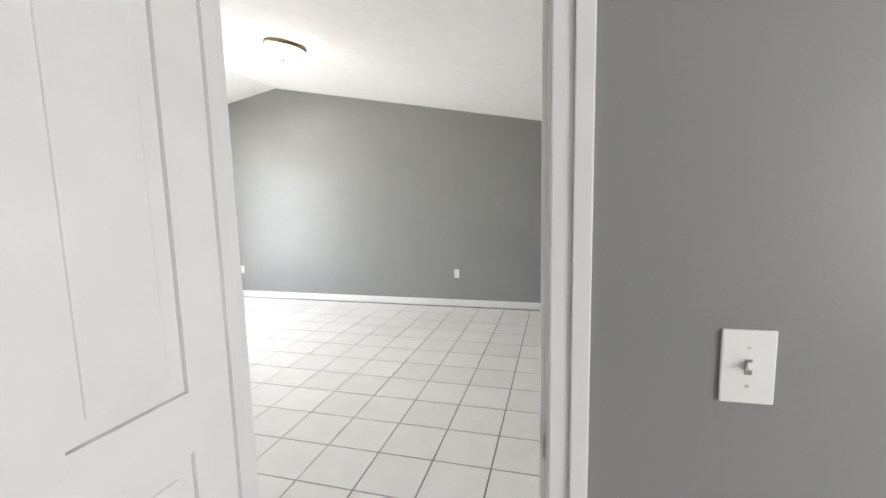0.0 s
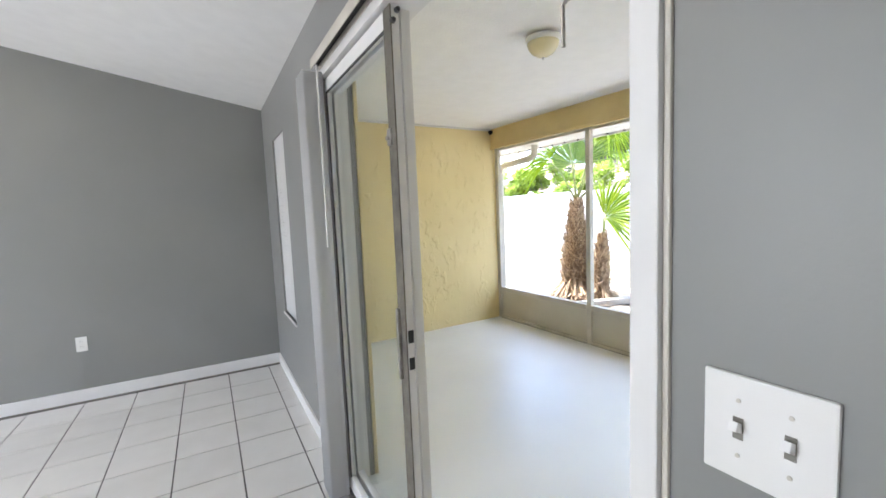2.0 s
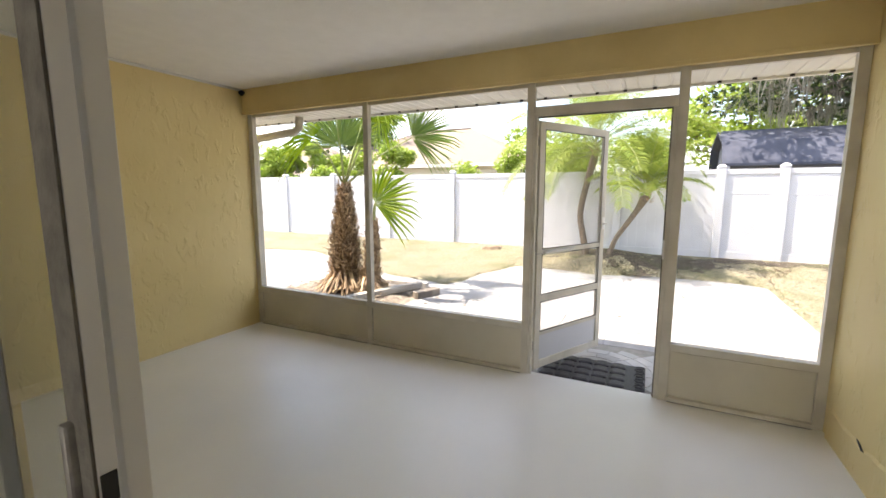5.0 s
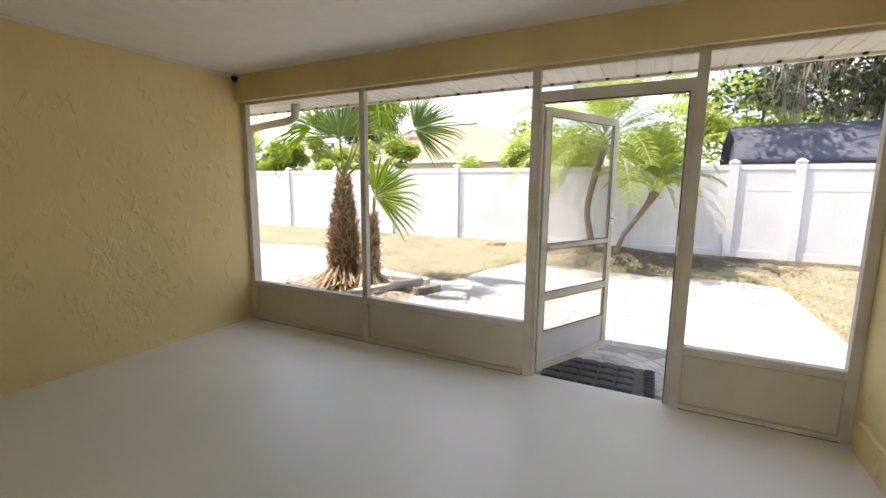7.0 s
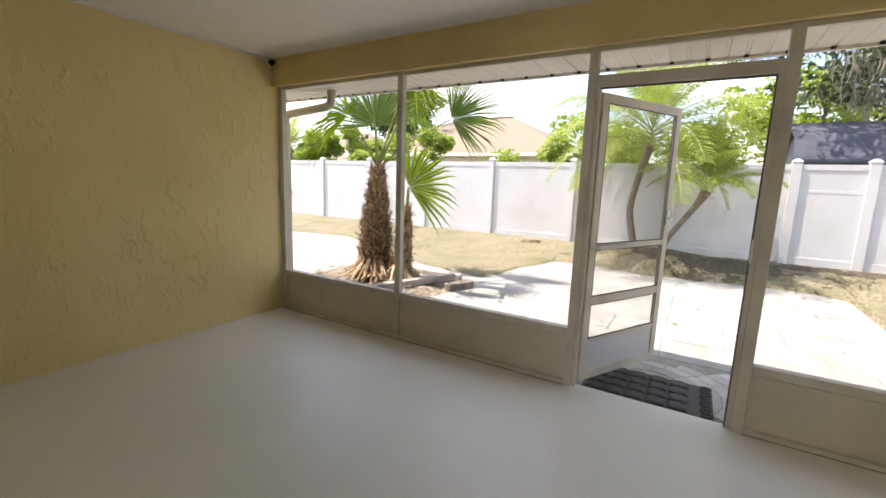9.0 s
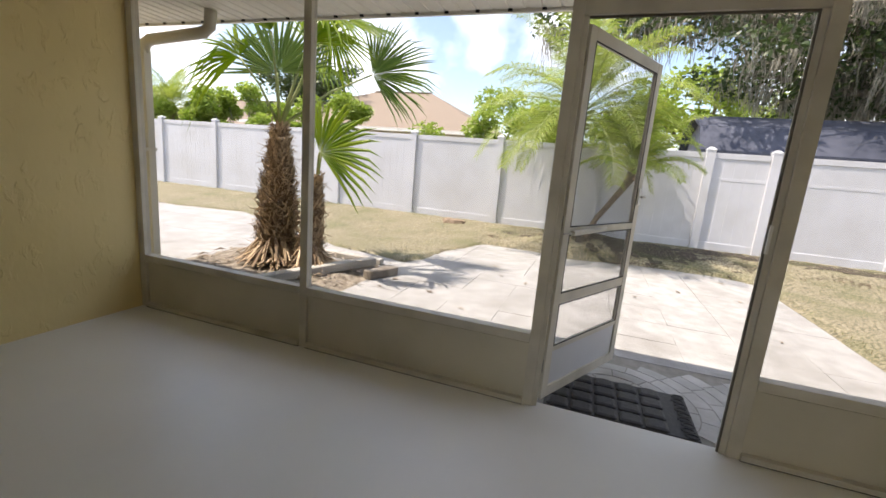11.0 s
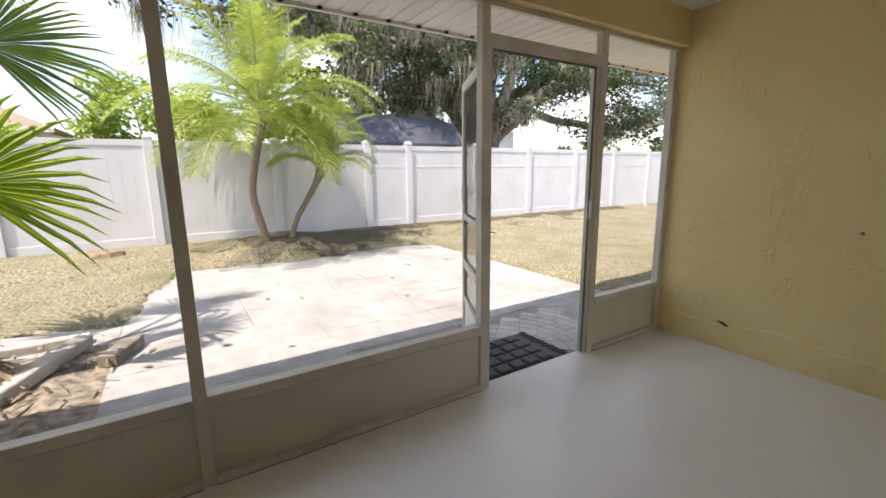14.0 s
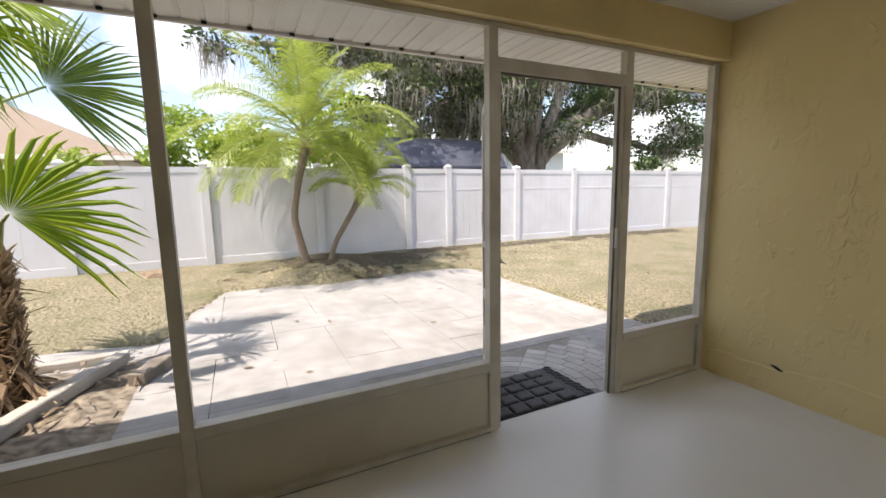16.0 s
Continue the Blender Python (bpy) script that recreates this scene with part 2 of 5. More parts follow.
# pile of the door seal, and the shade painted on the sliding stile
PILE_AND_SHADE = mat("grey_brown_pile_and_shade", (0.17, 0.155, 0.125), (0.12, 0.11, 0.09), 30, 0.9, 0.3, 80)
LAMP_ON = glow("lit_glass", (1.0, 0.88, 0.66), 5.0)
GLOBE = mat("cream_glass", (0.80, 0.72, 0.46), (0.78, 0.70, 0.44), 3, 0.25)

SLAT = leaf_mat("translucent_white_slat", (0.80, 0.80, 0.80), (0.84, 0.84, 0.84), 0.5, 0.5)
GLASS = bpy.data.materials.new("clear_glass")
GLASS.use_nodes = True
_g = GLASS.node_tree.nodes
_gm, _gt, _gg, _gf, _gp = (_g.new(k) for k in ("ShaderNodeMixShader", "ShaderNodeBsdfTransparent", "ShaderNodeBsdfGlossy", "ShaderNodeLayerWeight", "ShaderNodeMath"))
_gg.inputs["Roughness"].default_value = 0.02
_gp.operation = "POWER"
_gp.inputs[1].default_value = 8.0
_gt.inputs["Color"].default_value = (0.975, 0.985, 0.98, 1)
for _a, _b in ((_gf.outputs["Facing"], _gp.inputs[0]), (_gp.outputs[0], _gm.inputs[0]), (_gt.outputs[0], _gm.inputs[1]), (_gg.outputs[0], _gm.inputs[2]), (_gm.outputs[0], _g["Material Output"].inputs[0])):
    GLASS.node_tree.links.new(_a, _b)


# ---- mesh helpers ----
def box(bm, lo, hi, m=None):
    c = [(lo[i] + hi[i]) / 2 for i in range(3)]
    s = [abs(hi[i] - lo[i]) for i in range(3)]
    k = Matrix.Translation(c) @ Matrix.Diagonal((*s, 1))
    bmesh.ops.create_cube(bm, size=1.0, matrix=(m @ k) if m else k)


def boxes(*pairs, bevel=0.0):
    bm = bmesh.new()
    for lo, hi in pairs:
        box(bm, lo, hi)
    if bevel:
        bmesh.ops.bevel(bm, geom=bm.edges[:], offset=bevel, segments=2, affect="EDGES", profile=0.6)
    return bm


def tube_data(points, radii, sides=8):
    """A tapered tube through points, capped."""
    pts = [Vector(p) for p in points]
    vs, fs = [], []
    ref = Vector((0.31, 0.87, 0.12)).normalized()
    for i, p in enumerate(pts):
        d = (pts[min(i + 1, len(pts) - 1)] - pts[max(i - 1, 0)]).normalized()
        if abs(d.dot(ref)) > 0.95:
            ref = Vector((0.9, -0.3, 0.2)).normalized()
        u = d.cross(ref).normalized()
        w = d.cross(u)
        for k in range(sides):
            a = 2 * math.pi * k / sides
            vs.append(p + (u * math.cos(a) + w * math.sin(a)) * radii[i])
    for i in range(len(pts) - 1):
        for k in range(sides):
            a, b = i * sides + k, i * sides + (k + 1) % sides
            fs.append((a, b, b + sides, a + sides))
    fs.append(tuple(range(sides))[::-1])
    fs.append(tuple(range((len(pts) - 1) * sides, len(pts) * sides)))
    return vs, fs


def join_data(*sets):
    vs, fs = [], []
    for v, f in sets:
        k = len(vs)
        vs += v
        fs += [tuple(i + k for i in q) for q in f]
    return vs, fs


def to_mesh(name, geo, material, smooth=False):
    me = bpy.data.meshes.new(name)
    if isinstance(geo, bmesh.types.BMesh):
        bmesh.ops.recalc_face_normals(geo, faces=geo.faces[:])
        geo.to_mesh(me)
        geo.free()
    else:
        me.from_pydata([tuple(v) for v in geo[0]], [], geo[1])
    me.materials.append(material)
    if smooth:
        for p in me.polygons:
            p.use_smooth = True
    me.update()
    return me


def thing(name, geo=None, material=None, label="", category="", group="", kind="", m=None, smooth=False):
    ob = new(name, to_mesh(name, geo, material, smooth) if geo is not None else None)
    if m is not None:
        ob.matrix_world = m
    return tagged(ob, label, category, group, kind)


def part(name, geo, material, parent, label="", smooth=False):
    ob = new(name, to_mesh(name, geo, material, smooth))
    ob.parent = parent
    return tagged(ob, label)


def setting(name, geo, material, label, m=None, category=""):
    return thing(name, geo, material, label, category or name.split("_")[0], kind="structure", m=m)


def revolve(profile, sides=28):
    """A turned shape about z from (radius, z) pairs."""
    vs, fs = [], []
    for r, z in profile:
        vs += [Vector((r * math.cos(2 * math.pi * k / sides), r * math.sin(2 * math.pi * k / sides), z)) for k in range(sides)]
    for i in range(len(profile) - 1):
        for k in range(sides):
            a, b = i * sides + k, i * sides + (k + 1) % sides
            fs.append((a, b, b + sides, a + sides))
    fs.append(tuple(range(sides))[::-1])
    fs.append(tuple(range((len(profile) - 1) * sides, len(profile) * sides)))
    return vs, fs


# ---- the grey room ----
FAR, SIDE, RIDGE_X, RIDGE_Z = 5.27, -5.45, -3.8, 3.11
SLOPE = (RIDGE_Z - 2.335) / (0.285 - RIDGE_X)
LEFT_Z = RIDGE_Z - 0.17 * (RIDGE_X - SIDE)


def gable(y0, y1):
    """The far or near end wall, under the pitched ceiling."""
    bm = bmesh.new()
    line = [(SIDE, 0), (0.285, 0), (0.285, 2.335), (RIDGE_X, RIDGE_Z), (SIDE, LEFT_Z)]
    a = [bm.verts.new((x, y0, z)) for x, z in line]
    b = [bm.verts.new((x, y1, z)) for x, z in line]
    bm.faces.new(a)
    bm.faces.new(b[::-1])
    for i in range(5):
        j = (i + 1) % 5
        bm.faces.new((a[i], b[i], b[j], a[j]))
    return bm


setting("wall_north", gable(FAR, FAR + 0.12), GREY, "grey painted end wall under a pitched ceiling", M_IN)
# wall with the sliding door (1.41 to 3.12) and a window (4.22 to 4.74)
setting("wall_east", boxes(
    ((0.285, 0.72, 0), (0.44, 1.41, 2.34)), ((0.285, 1.41, 2.03), (0.44, 3.12, 2.34)), ((0.285, 3.12, 0), (0.44, 4.22, 2.34)),
    ((0.285, 4.22, 0), (0.44, 4.74, 0.59)), ((0.285, 4.22, 1.98), (0.44, 4.74, 2.34)), ((0.285, 4.74, 0), (0.44, FAR, 2.34))),
    GREY, "grey painted wall with a sliding door opening", M_IN)
setting("wall_west", boxes(
    ((SIDE - 0.12, 0.6, 0), (SIDE, 1.9, 2.87)), ((SIDE - 0.12, 1.9, 2.3), (SIDE, 4.1, 2.87)), ((SIDE - 0.12, 4.1, 0), (SIDE, FAR, 2.87)),
    ((SIDE - 0.12, 1.9, 0), (SIDE, 4.1, 0.1))), GREY, "grey painted side wall of the room", M_IN)
# wall with the hall door (x -0.66 to 0.136)
setting("wall_south", boxes(((SIDE, 0.6, 0), (-0.68, 0.72, 3.1)), ((-0.68, 0.6, 2.05), (0.156, 0.72, 3.1)), ((0.156, 0.6, 0), (0.285, 0.72, 3.1))),
        GREY, "grey painted wall with a door opening")


def slope_sheet(x0, z0, x1, z1, y0, y1, hole=None):
    bm = bmesh.new()
    spans = [(x0, x1, y0, y1)]
    if hole:
        hx0, hx1, hy0, hy1 = hole
        spans = [(x0, hx0, y0, y1), (hx1, x1, y0, y1), (hx0, hx1, y0, hy0), (hx0, hx1, hy1, y1)]
    zt = lambda x: z0 + (z1 - z0) * (x - x0) / (x1 - x0)
    for a, b, c, d in spans:
        v = [bm.verts.new((x, y, zt(x) + dz)) for dz in (0, 0.1) for x, y in ((a, c), (b, c), (b, d), (a, d))]
        for f in ((0, 1, 2, 3), (7, 6, 5, 4), (0, 4, 5, 1), (1, 5, 6, 2), (2, 6, 7, 3), (3, 7, 4, 0)):
            bm.faces.new([v[i] for i in f])
    return bm


setting("ceiling", slope_sheet(RIDGE_X, RIDGE_Z, 0.45, 2.335 - SLOPE * 0.165, 0.6, FAR + 0.12), CEIL, "white textured pitched ceiling", M_IN)
setting("ceiling_west", slope_sheet(SIDE - 0.12, LEFT_Z - 0.0276, RIDGE_X, RIDGE_Z, 0.6, FAR + 0.12, (-4.75, -3.95, 3.2, 4.0)), CEIL,
        "white textured pitched ceiling with a recessed light", M_IN)
setting("baseboard_north", boxes(((SIDE, FAR - 0.014, 0), (0.271, FAR, 0.092)), bevel=0.003), TRIM, "white painted baseboard", M_IN)
setting("baseboard_east", boxes(((0.271, 3.16, 0), (0.285, FAR - 0.014, 0.092)), bevel=0.003), TRIM, "white painted baseboard", M_IN)
setting("baseboard_east_near", boxes(((0.271, 0.75, 0), (0.285, 1.40, 0.092)), bevel=0.003), TRIM, "white painted baseboard", M_IN)

panel_light = thing("ceiling_light_panel", None, None, "lit white rectangular ceiling light panel", "ceiling light", m=M_IN)
part("housing", boxes(((-4.80, 3.15, 2.95), (-4.74, 4.05, 3.14)), ((-3.96, 3.15, 3.05), (-3.90, 4.05, 3.14)),
                      ((-4.74, 3.15, 2.97), (-3.96, 3.21, 3.14)), ((-4.74, 3.99, 2.97), (-3.96, 4.05, 3.14))), TRIM, panel_light)
part("diffuser", boxes(((-4.74, 3.21, 3.05), (-3.96, 3.99, 3.06))), glow("panel_diffuser", (1.0, 0.99, 0.97), 3.0), panel_light)
west = thing("window_2", None, None, "wide sliding window in the side wall", "window", kind="structure", m=M_IN)
part("window_frame", boxes(((SIDE - 0.09, 1.9, 0.1), (SIDE - 0.03, 1.96, 2.3)), ((SIDE - 0.09, 4.04, 0.1), (SIDE - 0.03, 4.1, 2.3)), ((SIDE - 0.09, 1.96, 2.24), (SIDE - 0.03, 4.04, 2.3)),
                           ((SIDE - 0.09, 1.96, 0.1), (SIDE - 0.03, 4.04, 0.16)), ((SIDE - 0.09, 2.97, 0.16), (SIDE - 0.03, 3.03, 2.24))), TRIM, west)
for ya, yb in ((1.96, 2.97), (3.03, 4.04)):
    part("pane", boxes(((SIDE - 0.063, ya, 0.16), (SIDE - 0.057, yb, 2.24))), GLASS, west).visible_shadow = False
room_floor = setting("floor", boxes(((SIDE, 0.6, -0.12), (0.30, FAR, -0.008))), GROUT, "white ceramic tile floor with dark grout", M_IN)

# ---- the near room, from which the walk starts ----
setting("floor_near_room", boxes(((-2.6, -2.6, -0.12), (2.9, 0.6, -0.004))), TILE, "white tile floor of the first room")
setting("wall_near_east", boxes(((2.9, -2.6, 0), (3.0, 0.6, 2.45))), GREY, "grey painted wall")
setting("wall_near_west", boxes(((-2.7, -2.6, 0), (-2.6, 0.6, 2.45))), GREY, "grey painted wall")
setting("wall_near_south", boxes(((-2.7, -2.7, 0), (3.0, -2.6, 2.45))), GREY, "grey painted wall")
setting("wall_near_north", boxes(((0.285, 0.6, 0), (2.9, 0.66, 2.45))), GREY, "grey painted wall beside the door")
setting("ceiling_near_room", boxes(((-2.7, -2.7, 2.45), (3.0, 0.6, 2.55))), CEIL, "white ceiling of the first room")

# hall door: jambs, casing and the open leaf
door_frame = thing("door_frame", None, None, "white painted wooden door frame with moulded casing", "door frame", kind="structure")
part("jamb", boxes(((0.136, 0.596, 0), (0.156, 0.724, 2.05)), bevel=0.002), TRIM, door_frame)
part("jamb", boxes(((-0.68, 0.596, 0), (-0.66, 0.724, 2.05)), bevel=0.002), TRIM, door_frame)
part("head", boxes(((-0.66, 0.596, 2.03), (0.136, 0.724, 2.05)), bevel=0.002), TRIM, door_frame)
part("stop", boxes(((0.124, 0.645, 0), (0.136, 0.685, 2.03)), bevel=0.002), TRIM, door_frame)
part("stop", boxes(((-0.66, 0.645, 0), (-0.648, 0.685, 2.03)), bevel=0.002), TRIM, door_frame)
for x0, x1, x2 in ((0.142, 0.182, 0.217), (-0.668, -0.71, -0.75)):
    for y0, s in ((0.6, -1), (0.72, 1)):
        if x0 > 0 or s < 0:
            part("casing", boxes(((x0, y0, 0), (x1, y0 + s * 0.010, 2.11)), ((x1, y0, 0), (x2, y0 + s * 0.017, 2.11)), bevel=0.003), TRIM, door_frame)
part("casing_head", boxes(((-0.75, 0.583, 2.045), (0.228, 0.6, 2.12)), bevel=0.003), TRIM, door_frame)
strike = part("strike_plate", boxes(((0.1345, 0.60, 0.93), (0.1362, 0.64, 1.0)), bevel=0.0006), METAL, door_frame, "dull steel strike plate")
part("strike_lip", boxes(((0.130, 0.585, 0.945), (0.1345, 0.605, 0.985)), bevel=0.001), METAL, strike)

LEAF = Matrix.Translation((-0.66, 0.605, 0)) @ pose(0, 0, 0, 0, 0, -93)
leaf = thing("panel_door", None, None, "white painted panel door standing open", "door", m=LEAF)
bm = bmesh.new()
for lo, hi in (((0, 0, 0.012), (0.11, 0.035, 2.025)), ((0.68, 0, 0.012), (0.79, 0.035, 2.025)), ((0.11, 0, 0.012), (0.68, 0.035, 0.24)),
               ((0.11, 0, 0.92), (0.68, 0.035, 1.06)), ((0.11, 0, 1.90), (0.68, 0.035, 2.025)), ((0.35, 0, 0.24), (0.44, 0.035, 0.92)), ((0.35, 0, 1.06), (0.44, 0.035, 1.90))):
    box(bm, lo, hi)
part("door_body", bm, TRIM, leaf)
for x0 in (0.11, 0.44):
    for z0, z1 in ((0.24, 0.92), (1.06, 1.90)):
        bm = boxes(((x0, 0.01, z0), (x0 + 0.24, 0.025, z1)), ((x0 + 0.04, 0.004, z0 + 0.04), (x0 + 0.20, 0.031, z1 - 0.04)), bevel=0.004)
        part("panel", bm, TRIM, leaf)
for z in (0.25, 1.0, 1.8):
    part("hinge", tube_data([(-0.006, 0.0, z), (-0.006, 0.0, z + 0.09)], [0.006, 0.006], 8), METAL, leaf, "dull steel hinge")
knob = part("door_knob", ([Matrix.Translation((0.73, -0.0, 0.97)) @ Euler((radians(90), 0, 0)).to_matrix().to_4x4() @ v for v in
            revolve([(0.03, 0.0), (0.03, 0.006), (0.012, 0.01), (0.012, 0.03), (0.026, 0.04), (0.028, 0.055), (0.018, 0.066)], 18)[0]],
            revolve([(0.03, 0.0), (0.03, 0.006), (0.012, 0.01), (0.012, 0.03), (0.026, 0.04), (0.028, 0.055), (0.018, 0.066)], 18)[1]), METAL, leaf, "round steel knob", True)


def switch_plate(m, gangs, label):
    """A wall plate on its local xz face, y outward, with toggles and screws."""
    w = 0.07 if gangs == 1 else 0.116
    ob = thing("light_switch", None, None, label, "light switch", m=m)
    part("plate", boxes(((-w / 2, -0.001, -0.057), (w / 2, 0.006, 0.057)), bevel=0.0025), PLASTIC, ob)
    for g in range(gangs):
        x = (g - (gangs - 1) / 2) * 0.046
        tog = boxes(((x - 0.005, 0.005, -0.012), (x + 0.005, 0.0065, 0.012)))
        # no recess: the slot's shade is a darker inlay
        part("toggle_slot", tog, JOINT, ob, "slot with its shade in the colour")
        bm = bmesh.new()
        box(bm, (-0.004, 0, -0.005), (0.004, 0.014, 0.005), Matrix.Translation((x, 0.005, 0.0)) @ pose(0, 0, 0, 24))
        part("toggle", bm, PLASTIC, ob)
        for z in (-0.03, 0.03):
            part("screw", tube_data([(x, 0.005, z), (x, 0.0072, z)], [0.0028, 0.0022], 10), ALU, ob, "small slotted screw")
    return ob


def outlet(m):
    ob = thing("wall_outlet", None, None, "white plastic electrical outlet on a grey wall", "outlet", "outlets on the end wall", m=m)
    part("plate", boxes(((-0.035, -0.001, -0.057), (0.035, 0.005, 0.057)), bevel=0.002), PLASTIC, ob)
    for z in (-0.02, 0.02):
        sock = part("socket", boxes(((-0.016, 0.004, z - 0.013), (0.016, 0.0065, z + 0.013)), bevel=0.002), PLASTIC, ob)
        part("slot_pair", boxes(((-0.008, 0.0064, z - 0.004), (-0.006, 0.0068, z + 0.006)), ((0.006, 0.0064, z - 0.004), (0.008, 0.0068, z + 0.006))), DARK, sock)
    return ob


switch_plate(M_IN @ pose(0.285, 1.292, 1.112, 0, 0, 90) @ Matrix.Diagonal((1.08, 1, 1.08, 1)), 2, "white double light switch on a grey wall")
switch_plate(pose(0.487, 0.6, 1.16, 0, 0, 180) @ Matrix.Diagonal((1.25, 1, 1.2, 1)), 1, "white single light switch beside the door")
outlet(M_IN @ pose(-1.15, FAR, 0.45, 0, 0, 180))
outlet(M_IN @ pose(-4.63, FAR, 0.43, 0, 0, 180))


def dome_lamp(m, glass, rim, label, rim_name):
    ob = thing("ceiling_light", None, None, label, "ceiling light", m=m)
    part(rim_name, revolve([(0.10, 0.0), (0.165, -0.004), (0.172, -0.02), (0.160, -0.034), (0.15, -0.034)], 36), rim, ob, smooth=True)
    prof = [(0.155 * math.cos(a), -0.03 - 0.085 * math.sin(a)) for a in [i * math.pi / 2 / 9 for i in range(10)]]
    prof[-1] = (0.004, prof[-1][1])
    part("shade", revolve(prof, 36), glass, ob, smooth=True)
    part("finial", revolve([(0.006, -0.113), (0.012, -0.118), (0.009, -0.128), (0.002, -0.134)], 14), rim, ob, smooth=True)
    return ob


tilt = math.degrees(math.atan(SLOPE))
dome_lamp(M_IN @ pose(-2.03, 2.98, 2.335 + SLOPE * 2.315, 0, tilt, 0), LAMP_ON, BRASS, "lit dome ceiling light with an aged brass rim", "rim")
dome_lamp(pose(1.53, 2.87, 2.305) @ Matrix.Diagonal((0.56, 0.56, 0.95, 1)), GLOBE, PLASTIC, "round cream glass porch ceiling light, switched off", "base")

# window in the side wall, with closed white blinds
win = thing("window_1", None, None, "narrow sash window with closed white blinds", "window", kind="structure", m=M_IN)
part("window_frame", boxes(((0.34, 4.22, 0.59), (0.40, 4.255, 1.98)), ((0.34, 4.705, 0.59), (0.40, 4.74, 1.98)), ((0.34, 4.255, 0.59), (0.40, 4.705, 0.625)),
                           ((0.34, 4.255, 1.945), (0.40, 4.705, 1.98)), ((0.345, 4.255, 1.29), (0.395, 4.705, 1.33))), TRIM, win)
part("window_sill", boxes(((0.275, 4.21, 0.575), (0.34, 4.75, 0.59)), bevel=0.003), TRIM, win)
for z0, z1 in ((0.625, 1.29), (1.33, 1.945)):
    p = part("pane", boxes(((0.368, 4.255, z0), (0.372, 4.705, z1))), GLASS, win)
    p.visible_shadow = False
for i in range(53):
    z = 0.60 + i * 0.026
    part("blind_slat", boxes(((0.298, 4.23, z), (0.2995, 4.73, z + 0.025))), SLAT, win)

# sliding glass door, pushed open over its fixed pane
slider = thing("sliding_glass_door", None, None, "white aluminium sliding glass door pushed open", "sliding door", kind="structure", m=M_IN)
part("frame_jamb", boxes(((0.270, 1.41, 0), (0.40, 1.452, 2.03)), bevel=0.003), TRIM, slider)
part("frame_jamb", boxes(((0.270, 3.075, 0), (0.40, 3.12, 2.03)), bevel=0.003), TRIM, slider)
part("frame_head", boxes(((0.270, 1.452, 1.985), (0.40, 3.075, 2.03)), bevel=0.003), TRIM, slider)
part("caulk_bead", boxes(((0.279, 1.400, 0), (0.287, 1.410, 2.03)), bevel=0.003), ALU, slider, "uneven cream caulk line")
track = part("floor_track", boxes(((0.272, 1.452, -0.005), (0.40, 3.075, 0.010)), ((0.301, 1.452, 0.01), (0.305, 3.075, 0.024)), ((0.340, 1.452, 0.01), (0.344, 3.075, 0.024)),
                                  ((0.275, 1.452, 0.01), (0.279, 3.075, 0.020))), METAL, slider, "worn metal floor track")


def glazed_panel(x0, x1, y0, y1, name, stile=0.055):
    ob = part(name, boxes(((x0, y0, 0.028), (x1, y0 + stile, 1.975)), ((x0, y1 - stile, 0.028), (x1, y1, 1.975)),
                          ((x0, y0 + stile, 0.028), (x1, y1 - stile, 0.10)), ((x0, y0 + stile, 1.92), (x1, y1 - stile, 1.975)), bevel=0.002), TRIM, slider)
    xm = (x0 + x1) / 2
    g = part("pane", boxes(((xm - 0.003, y0 + stile, 0.10), (xm + 0.003, y1 - stile, 1.92))), GLASS, ob, "clear glass pane")
    g.visible_shadow = False
    if name == "moving_panel":
        part("gasket", boxes(((x0 - 0.002, y0 + stile, 0.10), (x0 + 0.002, y0 + stile + 0.006, 1.92)), ((x0 - 0.002, y1 - stile - 0.010, 0.10), (x0 + 0.002, y1 - stile, 1.92)),
                             ((x0 - 0.002, y0 + stile, 1.911), (x0 + 0.002, y1 - stile, 1.92))), SEAL, ob, "black glazing gasket")
    return ob


moving = glazed_panel(0.286, 0.309, 2.250, 3.068, "moving_panel", 0.055)
glazed_panel(0.327, 0.357, 2.275, 3.072, "fixed_panel", 0.035)
# added strip: darkens the stile's room side, its shade put into the colour
part("stile_shade", boxes(((0.2815, 2.2505, 0.03), (0.2858, 2.3045, 1.973)), bevel=0.001), PILE_AND_SHADE, moving, "grey-brown strip painted as shade on the stile")
part("latch_keep", boxes(((0.288, 2.2475, 0.965), (0.306, 2.251, 1.005)), ((0.288, 2.2475, 0.88), (0.306, 2.251, 0.918))), DARK, moving, "black latch openings")
part("pull_handle", boxes(((0.270, 2.285, 0.84), (0.286, 2.301, 1.07)), bevel=0.004), METAL, moving, "grey metal pull")
clip = part("security_clip", boxes(((0.274, 2.275, 1.575), (0.286, 2.304, 1.625)), ((0.266, 2.282, 1.59), (0.275, 2.298, 1.602)), bevel=0.002), METAL, moving, "small metal clip")
part("bumper", tube_data([(0.288, 2.251, 1.925), (0.288, 2.238, 1.925)], [0.009, 0.007], 10), SEAL, moving, "black rubber bumper")
part("bumper", tube_data([(0.302, 2.248, 1.955), (0.302, 2.236, 1.955)], [0.009, 0.007], 10), SEAL, moving, "black rubber bumper")
lock = part("bar_lock", boxes(((0.292, 1.450, 1.60), (0.318, 1.458, 1.68)), ((0.297, 1.456, 1.615), (0.312, 1.470, 1.665)), bevel=0.002), METAL, slider, "steel swing bar lock")
part("swing_bar", tube_data([(0.30, 1.465, 1.685), (0.302, 1.52, 1.700), (0.304, 1.592, 1.700), (0.304, 1.60, 1.694), (0.304, 1.60, 1.63)], [0.0035] * 5, 8), METAL, lock, "bent steel bar")
